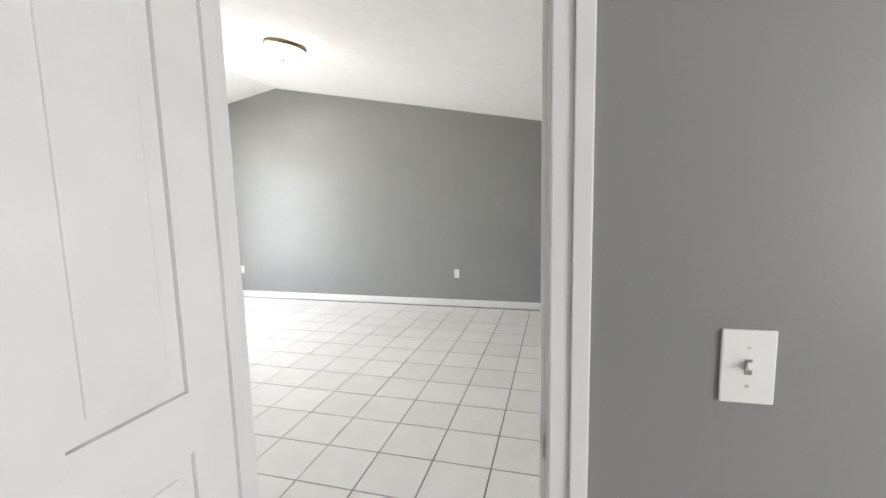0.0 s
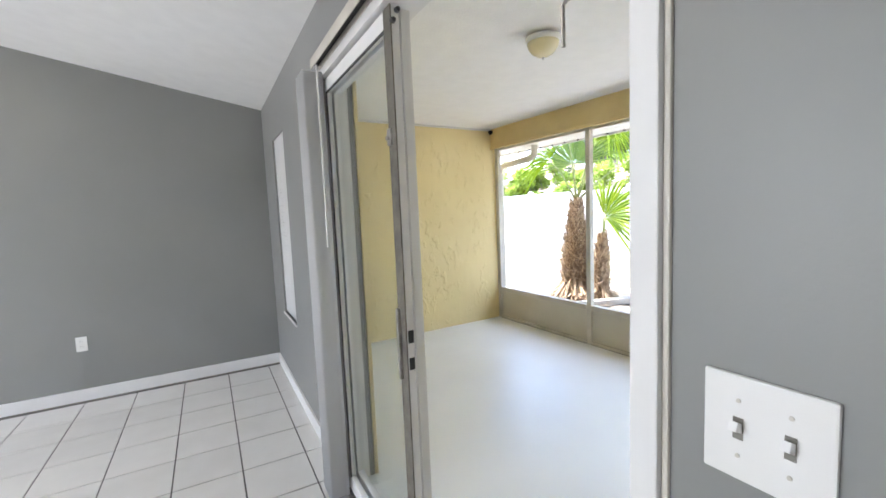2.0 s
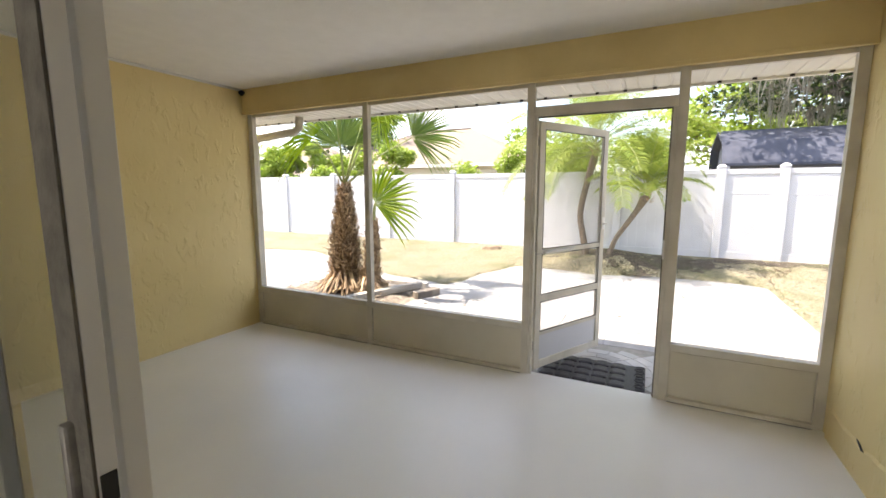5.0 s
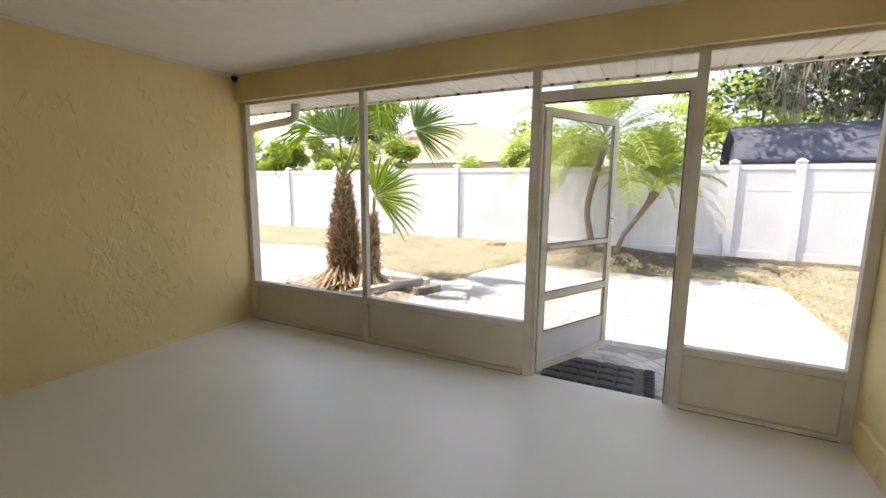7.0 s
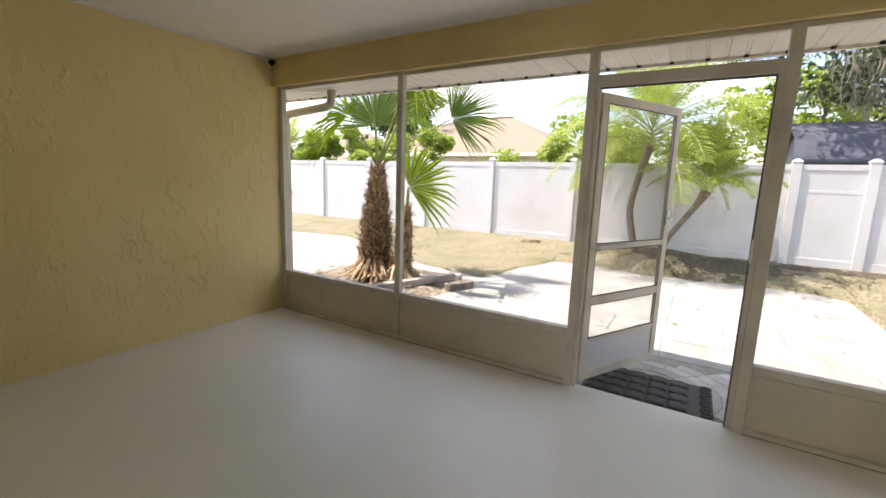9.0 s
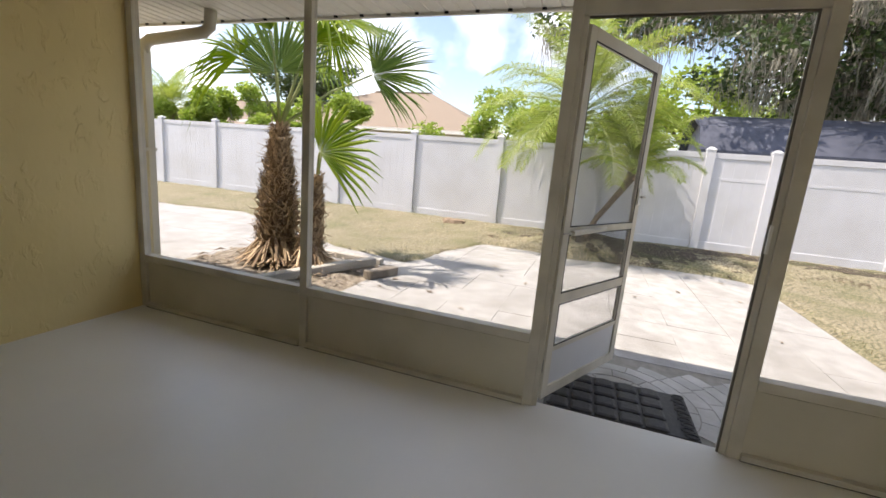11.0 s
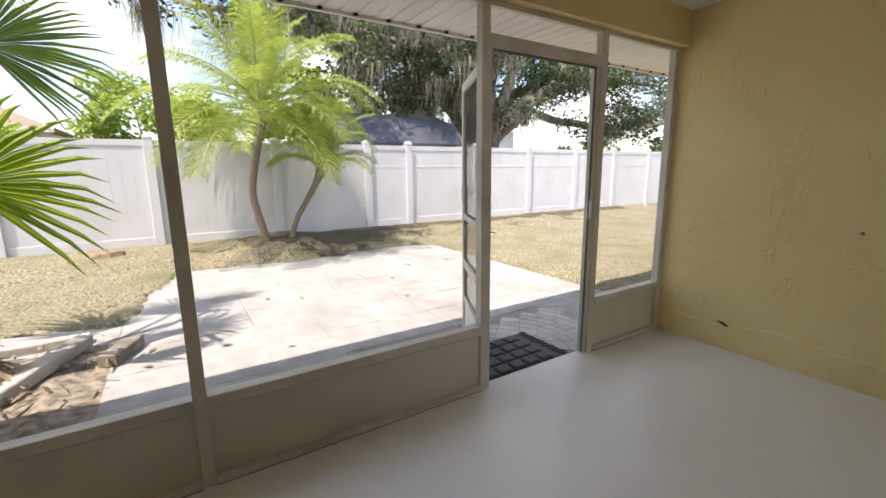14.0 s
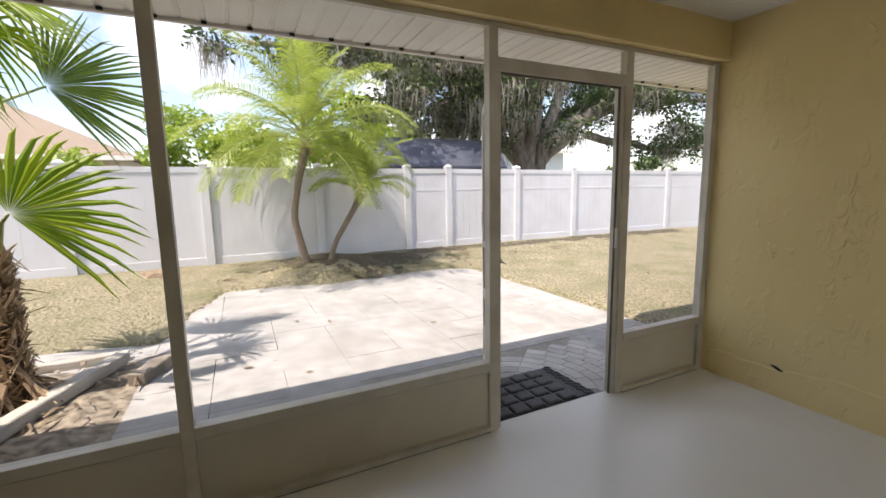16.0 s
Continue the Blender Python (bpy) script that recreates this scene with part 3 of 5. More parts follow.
part("lock_pin", tube_data([(0.30, 1.465, 1.62), (0.30, 1.465, 1.53)], [0.005, 0.004], 8), METAL, lock)

# vertical blinds, drawn aside
blind = thing("vertical_blind", None, None, "white vertical blinds drawn aside on a headrail", "blinds", m=M_IN)
rail = part("headrail", boxes(((0.232, 1.42, 2.02), (0.236, 3.05, 2.062)), ((0.268, 1.42, 2.02), (0.272, 3.05, 2.062)), ((0.232, 1.42, 2.058), (0.285, 3.05, 2.062))), ALU, blind, "open metal headrail")
part("rail_slot", boxes(((0.237, 1.42, 2.040), (0.267, 3.05, 2.046))), DARK, rail, "dark slot of the headrail")
for i in range(16):
    y = 3.0 + i * 0.009
    a = 4 * math.sin(i * 1.7)
    vs = []
    for k in range(7):
        u = k / 6 - 0.5
        vs += [Vector((u * 0.089, 0.008 * (1 - 4 * u * u), 0.022)), Vector((u * 0.089, 0.008 * (1 - 4 * u * u), 2.0))]
    geo = ([Matrix.Translation((0.226, y, 0)) @ pose(0, 0, 0, 0, 0, a) @ v for v in vs], [(2 * k, 2 * k + 2, 2 * k + 3, 2 * k + 1) for k in range(6)])
    v = part("vane", geo, SLAT, blind, smooth=True)
    sol = v.modifiers.new("thick", "SOLIDIFY")
    sol.thickness = 0.0012
part("wand", tube_data([(0.240, 2.975, 2.02), (0.240, 2.972, 1.6), (0.238, 2.968, 1.23)], [0.004, 0.004, 0.005], 8), PLASTIC, blind, "thin white plastic wand")

# ---- the screened porch ----
setting("porch_floor", boxes(((0.40, 0.70, -0.15), (3.10, 5.25, 0.0))), FLOOR_PAINT, "pale grey painted concrete porch floor", category="floor")
setting("wall_porch_north", boxes(((0.545, 5.25, -0.3), (3.10, 5.40, 2.6))), YELLOW, "yellow stucco porch wall")
setting("wall_porch_south", boxes(((0.455, 0.664, -0.3), (3.10, 0.70, 2.6))), YELLOW, "yellow stucco porch wall with a patched base")
bm = bmesh.new()
n_seg = 40
for j in range(n_seg):
    x0, x1 = 0.46 + (2.98 - 0.46) * j / n_seg, 0.46 + (2.98 - 0.46) * (j + 1) / n_seg
    h0, h1 = (0.145 + 0.05 * max(0, 1 - abs(x - 2.2) / 0.9) + 0.012 * math.sin(x * 9) + 0.006 * math.sin(x * 31) for x in (x0, x1))
    v = [bm.verts.new(p) for p in ((x0, 0.70, 0), (x1, 0.70, 0), (x1, 0.713, 0), (x0, 0.713, 0), (x0, 0.70, h0 + 0.01), (x1, 0.70, h1 + 0.01), (x1, 0.711, h1), (x0, 0.711, h0))]
    bm.faces.new((v[3], v[2], v[6], v[7]))
    bm.faces.new((v[7], v[6], v[5], v[4]))
bmesh.ops.remove_doubles(bm, verts=bm.verts[:], dist=0.0005)
setting("trim_wall_base", bm, YELLOW, "smooth yellow plaster patch along the wall base", category="plaster")
setting("wall_porch_west", boxes(
    ((0.444, 0.76, 0), (0.462, 1.41, 2.31)), ((0.444, 1.41, 2.10), (0.462, 3.12, 2.31)), ((0.444, 3.12, 0), (0.462, 4.22, 2.31)),
    ((0.444, 4.22, 0), (0.462, 4.74, 0.59)), ((0.444, 4.22, 1.98), (0.462, 4.74, 2.31)), ((0.444, 4.74, 0), (0.462, 5.2, 2.31))),
    YELLOW, "yellow stucco house wall of the porch", M_IN)
setting("ceiling_porch", boxes(((0.42, 0.70, 2.315), (2.985, 5.25, 2.40))), CEIL, "white porch ceiling")
setting("beam", boxes(((2.985, 0.70, 2.088), (3.13, 5.25, 2.45)), bevel=0.008), YELLOW_BEAM, "yellow painted beam above the screens")
setting("trim_beam", boxes(((2.976, 0.70, 2.078), (3.002, 5.25, 2.102)), bevel=0.004), YELLOW_BEAM, "yellow painted drip lip along the beam", category="trim")
setting("trim_cove", boxes(((0.57, 5.232, 2.295), (2.985, 5.25, 2.315)), bevel=0.004), TRIM, "white trim under the ceiling", category="trim")

screen = thing("screen_enclosure", None, None, "bone aluminium screen wall with kick panels", "screen wall", kind="structure")
X0, X1 = 3.045, 3.095
POSTS = ((5.195, 5.25), (3.822, 3.872), (2.418, 2.470), (1.492, 1.548), (0.70, 0.752))
for a, b in POSTS:
    part("post", boxes(((X0, a, 0.0), (X1, b, 2.088)), bevel=0.003), ALU, screen)
BAYS = ((3.872, 5.195), (2.470, 3.822), (0.752, 1.492))
for a, b in BAYS:
    part("sill_rail", boxes(((X0 - 0.004, a, 0.342), (X1 + 0.004, b, 0.388)), bevel=0.003), ALU, screen)
    part("base_rail", boxes(((X0 - 0.012, a, 0.004), (X1 - 0.004, b, 0.030)), bevel=0.004), ALU, screen)
    part("rail_foot_line", boxes(((X0 - 0.010, a, 0.0), (X0 + 0.010, b, 0.004))), SEAL, screen, "thin dark line under the rail")
    part("kick_panel", boxes(((X0 + 0.022, a, 0.028), (X0 + 0.028, b, 0.342))), KICK, screen, "plain aluminium kick panel")
    part("head_rail", boxes(((X0 + 0.01, a, 2.062), (X1 - 0.01, b, 2.088)), bevel=0.002), ALU, screen)
    s = part("screen_cloth", boxes(((X0 + 0.0245, a, 0.388), (X0 + 0.0255, b, 2.062))), MESH, screen, "fine insect screen")
    s.visible_shadow = False
    part("spline", boxes(((X0 - 0.002, a, 0.332), (X0 + 0.002, b, 0.338)), ((X0 - 0.001, a, 0.020), (X0 + 0.003, b, 0.026))), KICK, screen, "flush screen spline")
part("transom", boxes(((X0, 1.548, 1.865), (X1, 2.418, 1.930)), bevel=0.003), ALU, screen)
part("head_rail", boxes(((X0 + 0.01, 1.548, 2.062), (X1 - 0.01, 2.418, 2.088)), bevel=0.002), ALU, screen)
part("screen_cloth", boxes(((X0 + 0.0245, 1.548, 1.93), (X0 + 0.0255, 2.418, 2.062))), MESH, screen, "fine insect screen").visible_shadow = False
part("door_jamb", boxes(((X0 + 0.012, 1.548, 0.0), (X1 + 0.012, 1.572, 1.865)), bevel=0.002), ALU, screen)
part("door_jamb", boxes(((X0 + 0.012, 2.396, 0.0), (X1 + 0.012, 2.418, 1.865)), bevel=0.002), ALU, screen)
part("door_seal", boxes(((X0 + 0.020, 1.572, 0.0), (X0 + 0.030, 1.580, 1.865)), ((X0 + 0.02, 1.580, 1.855), (X0 + 0.03, 2.396, 1.865))), PILE_AND_SHADE, screen, "grey-brown pile door seal")
part("strike", boxes(((X0 + 0.006, 1.566, 0.93), (X0 + 0.036, 1.577, 1.05)), bevel=0.002), PLASTIC, screen, "white latch strike")

# screen door, open outwards
DOOR = Matrix.Translation((X1 + 0.01, 2.394, 0.02)) @ pose(0, 0, 0, 0, 0, -27)
sdoor = thing("screen_door", None, None, "bone aluminium screen door standing open outwards", "screen door", m=DOOR)
W, H = 0.835, 1.825
for name, lo, hi in (("stile", (0, -0.014, 0), (0.055, 0.014, H)), ("stile", (W - 0.055, -0.014, 0), (W, 0.014, H)),
                     ("top_rail", (0.055, -0.014, H - 0.055), (W - 0.055, 0.014, H)), ("mid_rail", (0.055, -0.012, 0.875), (W - 0.055, 0.012, 0.912)),
                     ("push_rail", (0.055, -0.012, 0.515), (W - 0.055, 0.012, 0.57)), ("low_rail", (0.055, -0.012, 0.255), (W - 0.055, 0.012, 0.285)),
                     ("bottom_rail", (0.055, -0.014, 0.0), (W - 0.055, 0.014, 0.06))):
    part(name, boxes((lo, hi), bevel=0.003), ALU, sdoor)
part("kick_panel", boxes(((0.055, -0.004, 0.06), (W - 0.055, 0.004, 0.255))), VINYL, sdoor, "white kick panel")
for z0, z1 in ((0.285, 0.515), (0.57, 0.875), (0.912, H - 0.055)):
    s = part("screen_cloth", boxes(((0.055, -0.0005, z0), (W - 0.055, 0.0005, z1))), DOORMESH, sdoor, "dark insect screen")
    s.visible_shadow = False
    part("screen_threads", boxes(*[((0.055 + 0.0072 * i, -0.0011, z0), (0.0554 + 0.0072 * i, -0.0006, z1)) for i in range(1, 101)]), THREAD, sdoor, "upright threads of the screen")
    part("spline", boxes(((0.055, -0.0135, z0), (W - 0.055, -0.0115, z0 + 0.007)), ((0.055, -0.0135, z1 - 0.006), (W - 0.055, -0.0115, z1)),
                         ((0.055, -0.0135, z0 + 0.007), (0.061, -0.0115, z1 - 0.006)), ((W - 0.061, -0.0135, z0 + 0.007), (W - 0.055, -0.0115, z1 - 0.006))), SEAL, sdoor, "black screen spline")
for z in (0.15, 0.9, 1.65):
    part("hinge", tube_data([(-0.006, 0.0, z), (-0.006, 0.0, z + 0.07)], [0.007, 0.007], 8), METAL, sdoor)
lt = part("latch", boxes(((W - 0.045, -0.022, 1.02), (W - 0.012, -0.014, 1.12)), ((W - 0.045, 0.014, 1.02), (W - 0.012, 0.022, 1.12)), bevel=0.002), PLASTIC, sdoor)
part("lever", tube_data([(W - 0.028, -0.02, 1.07), (W - 0.028, -0.05, 1.07), (W - 0.085, -0.055, 1.07)], [0.007, 0.007, 0.006], 8), METAL, lt)
closer = part("door_closer", tube_data([(0.06, -0.03, 0.885), (0.40, -0.03, 0.892)], [0.013, 0.013], 12), ALU, sdoor, "slim door closer tube")
part("closer_rod", tube_data([(0.06, -0.03, 0.885), (-0.05, -0.045, 0.89)], [0.004, 0.004], 8), METAL, closer)

# ---- roof edge and outside walls of the house ----
eave = thing("eave", None, None, "white vinyl soffit with a fascia board", "eave", kind="structure")
vs, fs = [], []
y = -2.0
while y < 8.0:
    for k, (dy, dz) in enumerate(((0.0, 0.0), (0.075, 0.0), (0.080, 0.006), (0.095, 0.006), (0.1, 0.0))):
        vs += [Vector((3.13, y + dy, 2.112 + dz)), Vector((3.66, y + dy, 2.112 + dz))]
    k = len(vs) - 10
    fs += [(k + 2 * i, k + 2 * i + 1, k + 2 * i + 3, k + 2 * i + 2) for i in range(4)]
    y += 0.1
part("soffit", (vs, fs), SOFFIT, eave, "ribbed white vinyl soffit")
part("fascia", boxes(((3.66, -2.0, 2.095), (3.685, 8.0, 2.26)), bevel=0.003), SOFFIT, eave)
# shade at the rib ends, drawn as solid dark blocks
part("rib_end_shade", boxes(*[((3.648, -2.0 + i * 0.2 + 0.075, 2.100), (3.66, -2.0 + i * 0.2 + 0.10, 2.113)) for i in range(50)]), DARK, eave, "dark blocks drawn as shade at the soffit ribs")
setting("roof", slope_sheet(-6.0, 4.9, 3.75, 2.26, -3.0, 8.0), ROOF_TAN, "shingled roof of the house")
setting("wall_house_north", boxes(((3.00, 5.40, -0.3), (3.10, 8.0, 2.6))), YELLOW, "yellow stucco outside wall")
setting("wall_house_south", boxes(((3.01, -2.7, -0.3), (3.10, 0.66, 2.6))), YELLOW, "yellow stucco outside wall")

spout = thing("downspout", None, None, "beige aluminium downspout with two elbows", "downspout")
part("pipe", boxes(((3.42, 5.62, -0.03), (3.48, 5.70, 1.86)), bevel=0.006), ALU, spout)
part("elbow", tube_data([(3.45, 5.66, 1.84), (3.45, 5.64, 1.90), (3.45, 5.58, 1.925), (3.45, 5.05, 1.965), (3.45, 4.99, 2.0), (3.45, 4.975, 2.11)], [0.042] * 6, 10), ALU, spout, smooth=True)
part("strap", boxes(((3.10, 5.61, 1.1), (3.485, 5.71, 1.125))), ALU, spout)


# ---- ground: one sheet, patio set into it, rising to the fence ----
def ground_z(x, y):
    r = min(1, max(0, (x - 7.2) / 1.7))
    z = -0.03 + 0.15 * r * r * (3 - 2 * r)
    if x < 3.15:
        z = -0.06
    return z


def patio_edge(y):
    """How far from the house the paving reaches at y."""
    pts = ((-2.0, 3.0), (-0.05, 4.0), (0.0, 7.4), (0.6, 7.7), (3.9, 7.6), (4.15, 6.5), (4.35, 5.6), (4.9, 5.75), (5.5, 5.85), (8.6, 7.4), (10.0, 7.1), (14.0, 7.1))
    for (a, b), (c, d) in zip(pts, pts[1:]):
        if a <= y <= c:
            return b + (d - b) * (y - a) / (c - a)
    return 0


def edge_d(x, y):
    """Distance past the paving's edge; negative on the paving."""
    yj = y + 0.09 * noise.noise((x * 2.6, y * 2.6, 9)) + 0.04 * noise.noise((x * 8, y * 8, 11))
    m = (patio_edge(yj + 0.05) - patio_edge(yj - 0.05)) / 0.1
    d = (x - patio_edge(yj)) / math.sqrt(1 + m * m) + 0.05 * noise.noise((x * 1.7, y * 1.7, 3))
    return max(d, 0.02 + 0.06 * noise.noise((x * 2, 0, 5)) - y)


def on_patio(x, y):
    return x > 3.0 and edge_d(x, y) < 0


def grid_sheet(x0, x1, y0, y1, step):
    nx, ny = int((x1 - x0) / step) + 1, int((y1 - y0) / step) + 1
    vs, fs = [], []
    for i in range(nx):
        for j in range(ny):
            x, y = x0 + i * step, y0 + j * step
            z = ground_z(x, y) + 0.018 * noise.noise((x * 2.3, y * 2.3, 0)) + 0.008 * noise.noise((x * 9, y * 9, 1))
            d = math.hypot(x - 8.25, y - 2.4)
            z += 0.13 * max(0, 1 - (d / 0.95) ** 2)
            k = min(1, max(0, (edge_d(x, y) + 0.05) / 0.11))
            z += -0.04 + 0.068 * k * k * (3 - 2 * k)
            vs.append(Vector((x, y, z)))
    fs = [(i * ny + j, (i + 1) * ny + j, (i + 1) * ny + j + 1, i * ny + j + 1) for i in range(nx - 1) for j in range(ny - 1)]
    return vs, fs


near = grid_sheet(3.1, 11.1, -8.0, 16.0, 0.05)
outer = [(-400, -400), (400, -400), (400, 400), (-400, 400)]
inner = [(3.1, -8.0), (11.1, -8.0), (11.1, 16.0), (3.1, 16.0)]
far_vs = [Vector((x, y, -0.13)) for x, y in outer] + [Vector((x, y, -0.13)) for x, y in inner]
far = (far_vs, [(i, (i + 1) % 4, 4 + (i + 1) % 4, 4 + i) for i in range(4)])
ground = setting("ground", join_data(near, far), LAWN, "dry patchy lawn with bare earth", category="lawn")
for p in ground.data.polygons:
    p.use_smooth = True

vs, fs = [], []
rng = random.Random(4)
for _ in range(34000):
    x, y = rng.uniform(4.0, 9.05), rng.uniform(-5.5, 9.5)
    if edge_d(x, y) < -0.03:
        continue
    if noise.noise((x * 1.1, y * 1.1, 8)) < -0.18:
        continue
    z = ground_z(x, y) + 0.01 + 0.13 * max(0, 1 - (math.hypot(x - 8.25, y - 2.4) / 0.95) ** 2)
    a, h = rng.uniform(0, 6.28), rng.uniform(0.015, 0.048)
    k = len(vs)
    dx, dy = math.cos(a), math.sin(a)
    lean = rng.uniform(0.2, 1.1) * h
    vs += [Vector((x - dy * 0.004, y + dx * 0.004, z)), Vector((x + dy * 0.004, y - dx * 0.004, z)), Vector((x + dx * lean, y + dy * lean, z + h))]
    fs.append((k, k + 1, k + 2))
thing("grass_tufts", (vs, fs), BLADE, "short dry straw-coloured grass blades", "grass", kind="stuff")
vs, fs = [], []
for _ in range(5200):
    x, y = (rng.gauss(8.35, 0.4), rng.uniform(-5, 4.0)) if rng.random() < 0.85 else (rng.uniform(3.5, 8), rng.uniform(0.2, 6))
    if x > 9.0:
        continue
    on = on_patio(x, y)
    if on and rng.random() < 0.94:
        continue
    z = (-0.024 if on else ground_z(x, y) + 0.018 + 0.13 * max(0, 1 - (math.hypot(x - 8.25, y - 2.4) / 0.95) ** 2))
    a, s = rng.uniform(0, 6.28), rng.uniform(0.018, 0.055)
    dx, dy = math.cos(a) * s, math.sin(a) * s
    k = len(vs)
    vs += [Vector((x - dx, y - dy, z)), Vector((x + dy * 0.4, y - dx * 0.4, z + 0.006)), Vector((x + dx, y + dy, z + 0.012 * rng.random())), Vector((x - dy * 0.4, y + dx * 0.4, z + 0.006))]
    fs.append((k, k + 1, k + 2, k + 3))
thing("fallen_leaves", (vs, fs), LITTER, "scattered dry fallen leaves", "leaves", kind="stuff")

# ---- planting bed with landscape timbers ----
bed_vs, bed_fs = [], []
nb = 28
for i in range(nb + 1):
    for j in range(nb + 1):
        x, y = 3.72 + (5.3 - 3.72) * i / nb, 4.28 + (6.4 - 4.28) * j / nb
        e = min(i, j, nb - i, nb - j) / 4
        bed_vs.append(Vector((x, y, -0.045 + 0.05 * min(1, e) + 0.02 * noise.noise((x * 8, y * 8, 2)))))
bed_fs = [(i * (nb + 1) + j, (i + 1) * (nb + 1) + j, (i + 1) * (nb + 1) + j + 1, i * (nb + 1) + j + 1) for i in range(nb) for j in range(nb)]
setting("planting_bed", (bed_vs, bed_fs), SOIL, "sandy soil planting bed round the palms", category="planting bed")


def timber(a, b, w, h, label):
    a, b = Vector(a), Vector(b)
    d = b - a
    bm = bmesh.new()
    box(bm, (0, -w / 2, 0), (d.length, w / 2, h))
    bmesh.ops.subdivide_edges(bm, edges=[e for e in bm.edges if abs((e.verts[0].co - e.verts[1].co).x) > 0.1], cuts=9)
    for v in bm.verts:
        v.co += Vector((0, noise.noise(v.co * 6) * 0.01, noise.noise(v.co * 7 + Vector((3, 1, 2))) * 0.008))
    bmesh.ops.bevel(bm, geom=bm.edges[:], offset=0.008, segments=1, affect="EDGES")
    m = Matrix.Translation(a) @ Matrix.Rotation(math.atan2(d.y, d.x), 4, "Z") @ Matrix.Rotation(-math.asin(d.z / d.length), 4, "Y")
    return thing("landscape_timber", bm, TIMBER, label, "timber", "timbers round the bed", m=m)


timber((3.85, 4.98, 0.005), (5.12, 4.50, 0.02), 0.10, 0.085, "pale weathered landscape timber lying on soil")
old_log = timber((4.70, 4.34, -0.03), (5.06, 4.20, -0.03), 0.12, 0.09, "rotten dark palm log at the bed's edge")
old_log.data.materials[0] = OAKBARK
timber((5.33, 4.50, -0.03), (5.33, 6.3, -0.03), 0.09, 0.07, "weathered landscape timber behind the palms")

# ---- plants ----
def stuff_part(*a, **k):
    return tagged(part(*a, **k), kind="stuff")


def frond(rng, base, heading, rise, length, droop, pairs, leaflet, width=0.011):
    """A feather leaf: an arching midrib with two rows of narrow leaflets. Returns midrib and leaflets."""
    pts, p, d = [], Vector(base), Vector((math.cos(heading) * math.cos(rise), math.sin(heading) * math.cos(rise), math.sin(rise)))
    steps = 12
    for i in range(steps + 1):
        pts.append(p.copy())
        p = p + d * (length / steps)
        d = (d + Vector((0, 0, -droop * (0.4 + 1.2 * i / steps) / steps))).normalized()
    rib = tube_data(pts, [0.010 * (1 - 0.85 * i / steps) + 0.001 for i in range(steps + 1)], 5)
    vs, fs = [], []
    for k in range(pairs):
        t = 0.16 + 0.83 * k / (pairs - 1)
        f = t * steps
        i = min(int(f), steps - 1)
        c = pts[i].lerp(pts[i + 1], f - i)
        along = (pts[i + 1] - pts[i]).normalized()
        side = along.cross(Vector((0, 0, 1)))
        side = side.normalized() if side.length > 0.05 else Vector((1, 0, 0))
        up = side.cross(along)
        ln = leaflet * (0.45 + 0.75 * math.sin(math.pi * min(1, t * 0.92 + 0.1))) * rng.uniform(0.85, 1.1)
        for s in (-1, 1):
            out = (side * s + along * rng.uniform(0.55, 0.75) + up * rng.uniform(0.1, 0.4)).normalized()
            mid = c + out * ln * 0.55
            tip = c + out * ln + Vector((0, 0, -0.28 * ln * rng.uniform(0.6, 1.6)))
            w = along * width
            j = len(vs)
            vs += [c - w * 0.4, c + w * 0.4, mid + w, tip, mid - w]
            fs += [(j, j + 1, j + 2, j + 4), (j + 4, j + 2, j + 3)]
    return rib, (vs, fs)


def ringed_trunk(path, radii, rings, sides=12):
    """A palm trunk whose old leaf scars stand out as uneven rings."""
    pts, rad = [], []
    n = rings * 2
    for i in range(n + 1):
        f = i / n * (len(path) - 1)
        k = min(int(f), len(path) - 2)
        u = f - k
        a, b = Vector(path[k]), Vector(path[k + 1])
        p0 = Vector(path[max(k - 1, 0)])
        p3 = Vector(path[min(k + 2, len(path) - 1)])
        pts.append(0.5 * ((2 * a) + (b - p0) * u + (2 * p0 - 5 * a + 4 * b - p3) * u * u + (3 * a - p0 - 3 * b + p3) * u ** 3))
        rad.append((radii[k] + (radii[k + 1] - radii[k]) * u) * (1.09 if i % 2 else 0.95))
    return tube_data(pts, rad, sides)


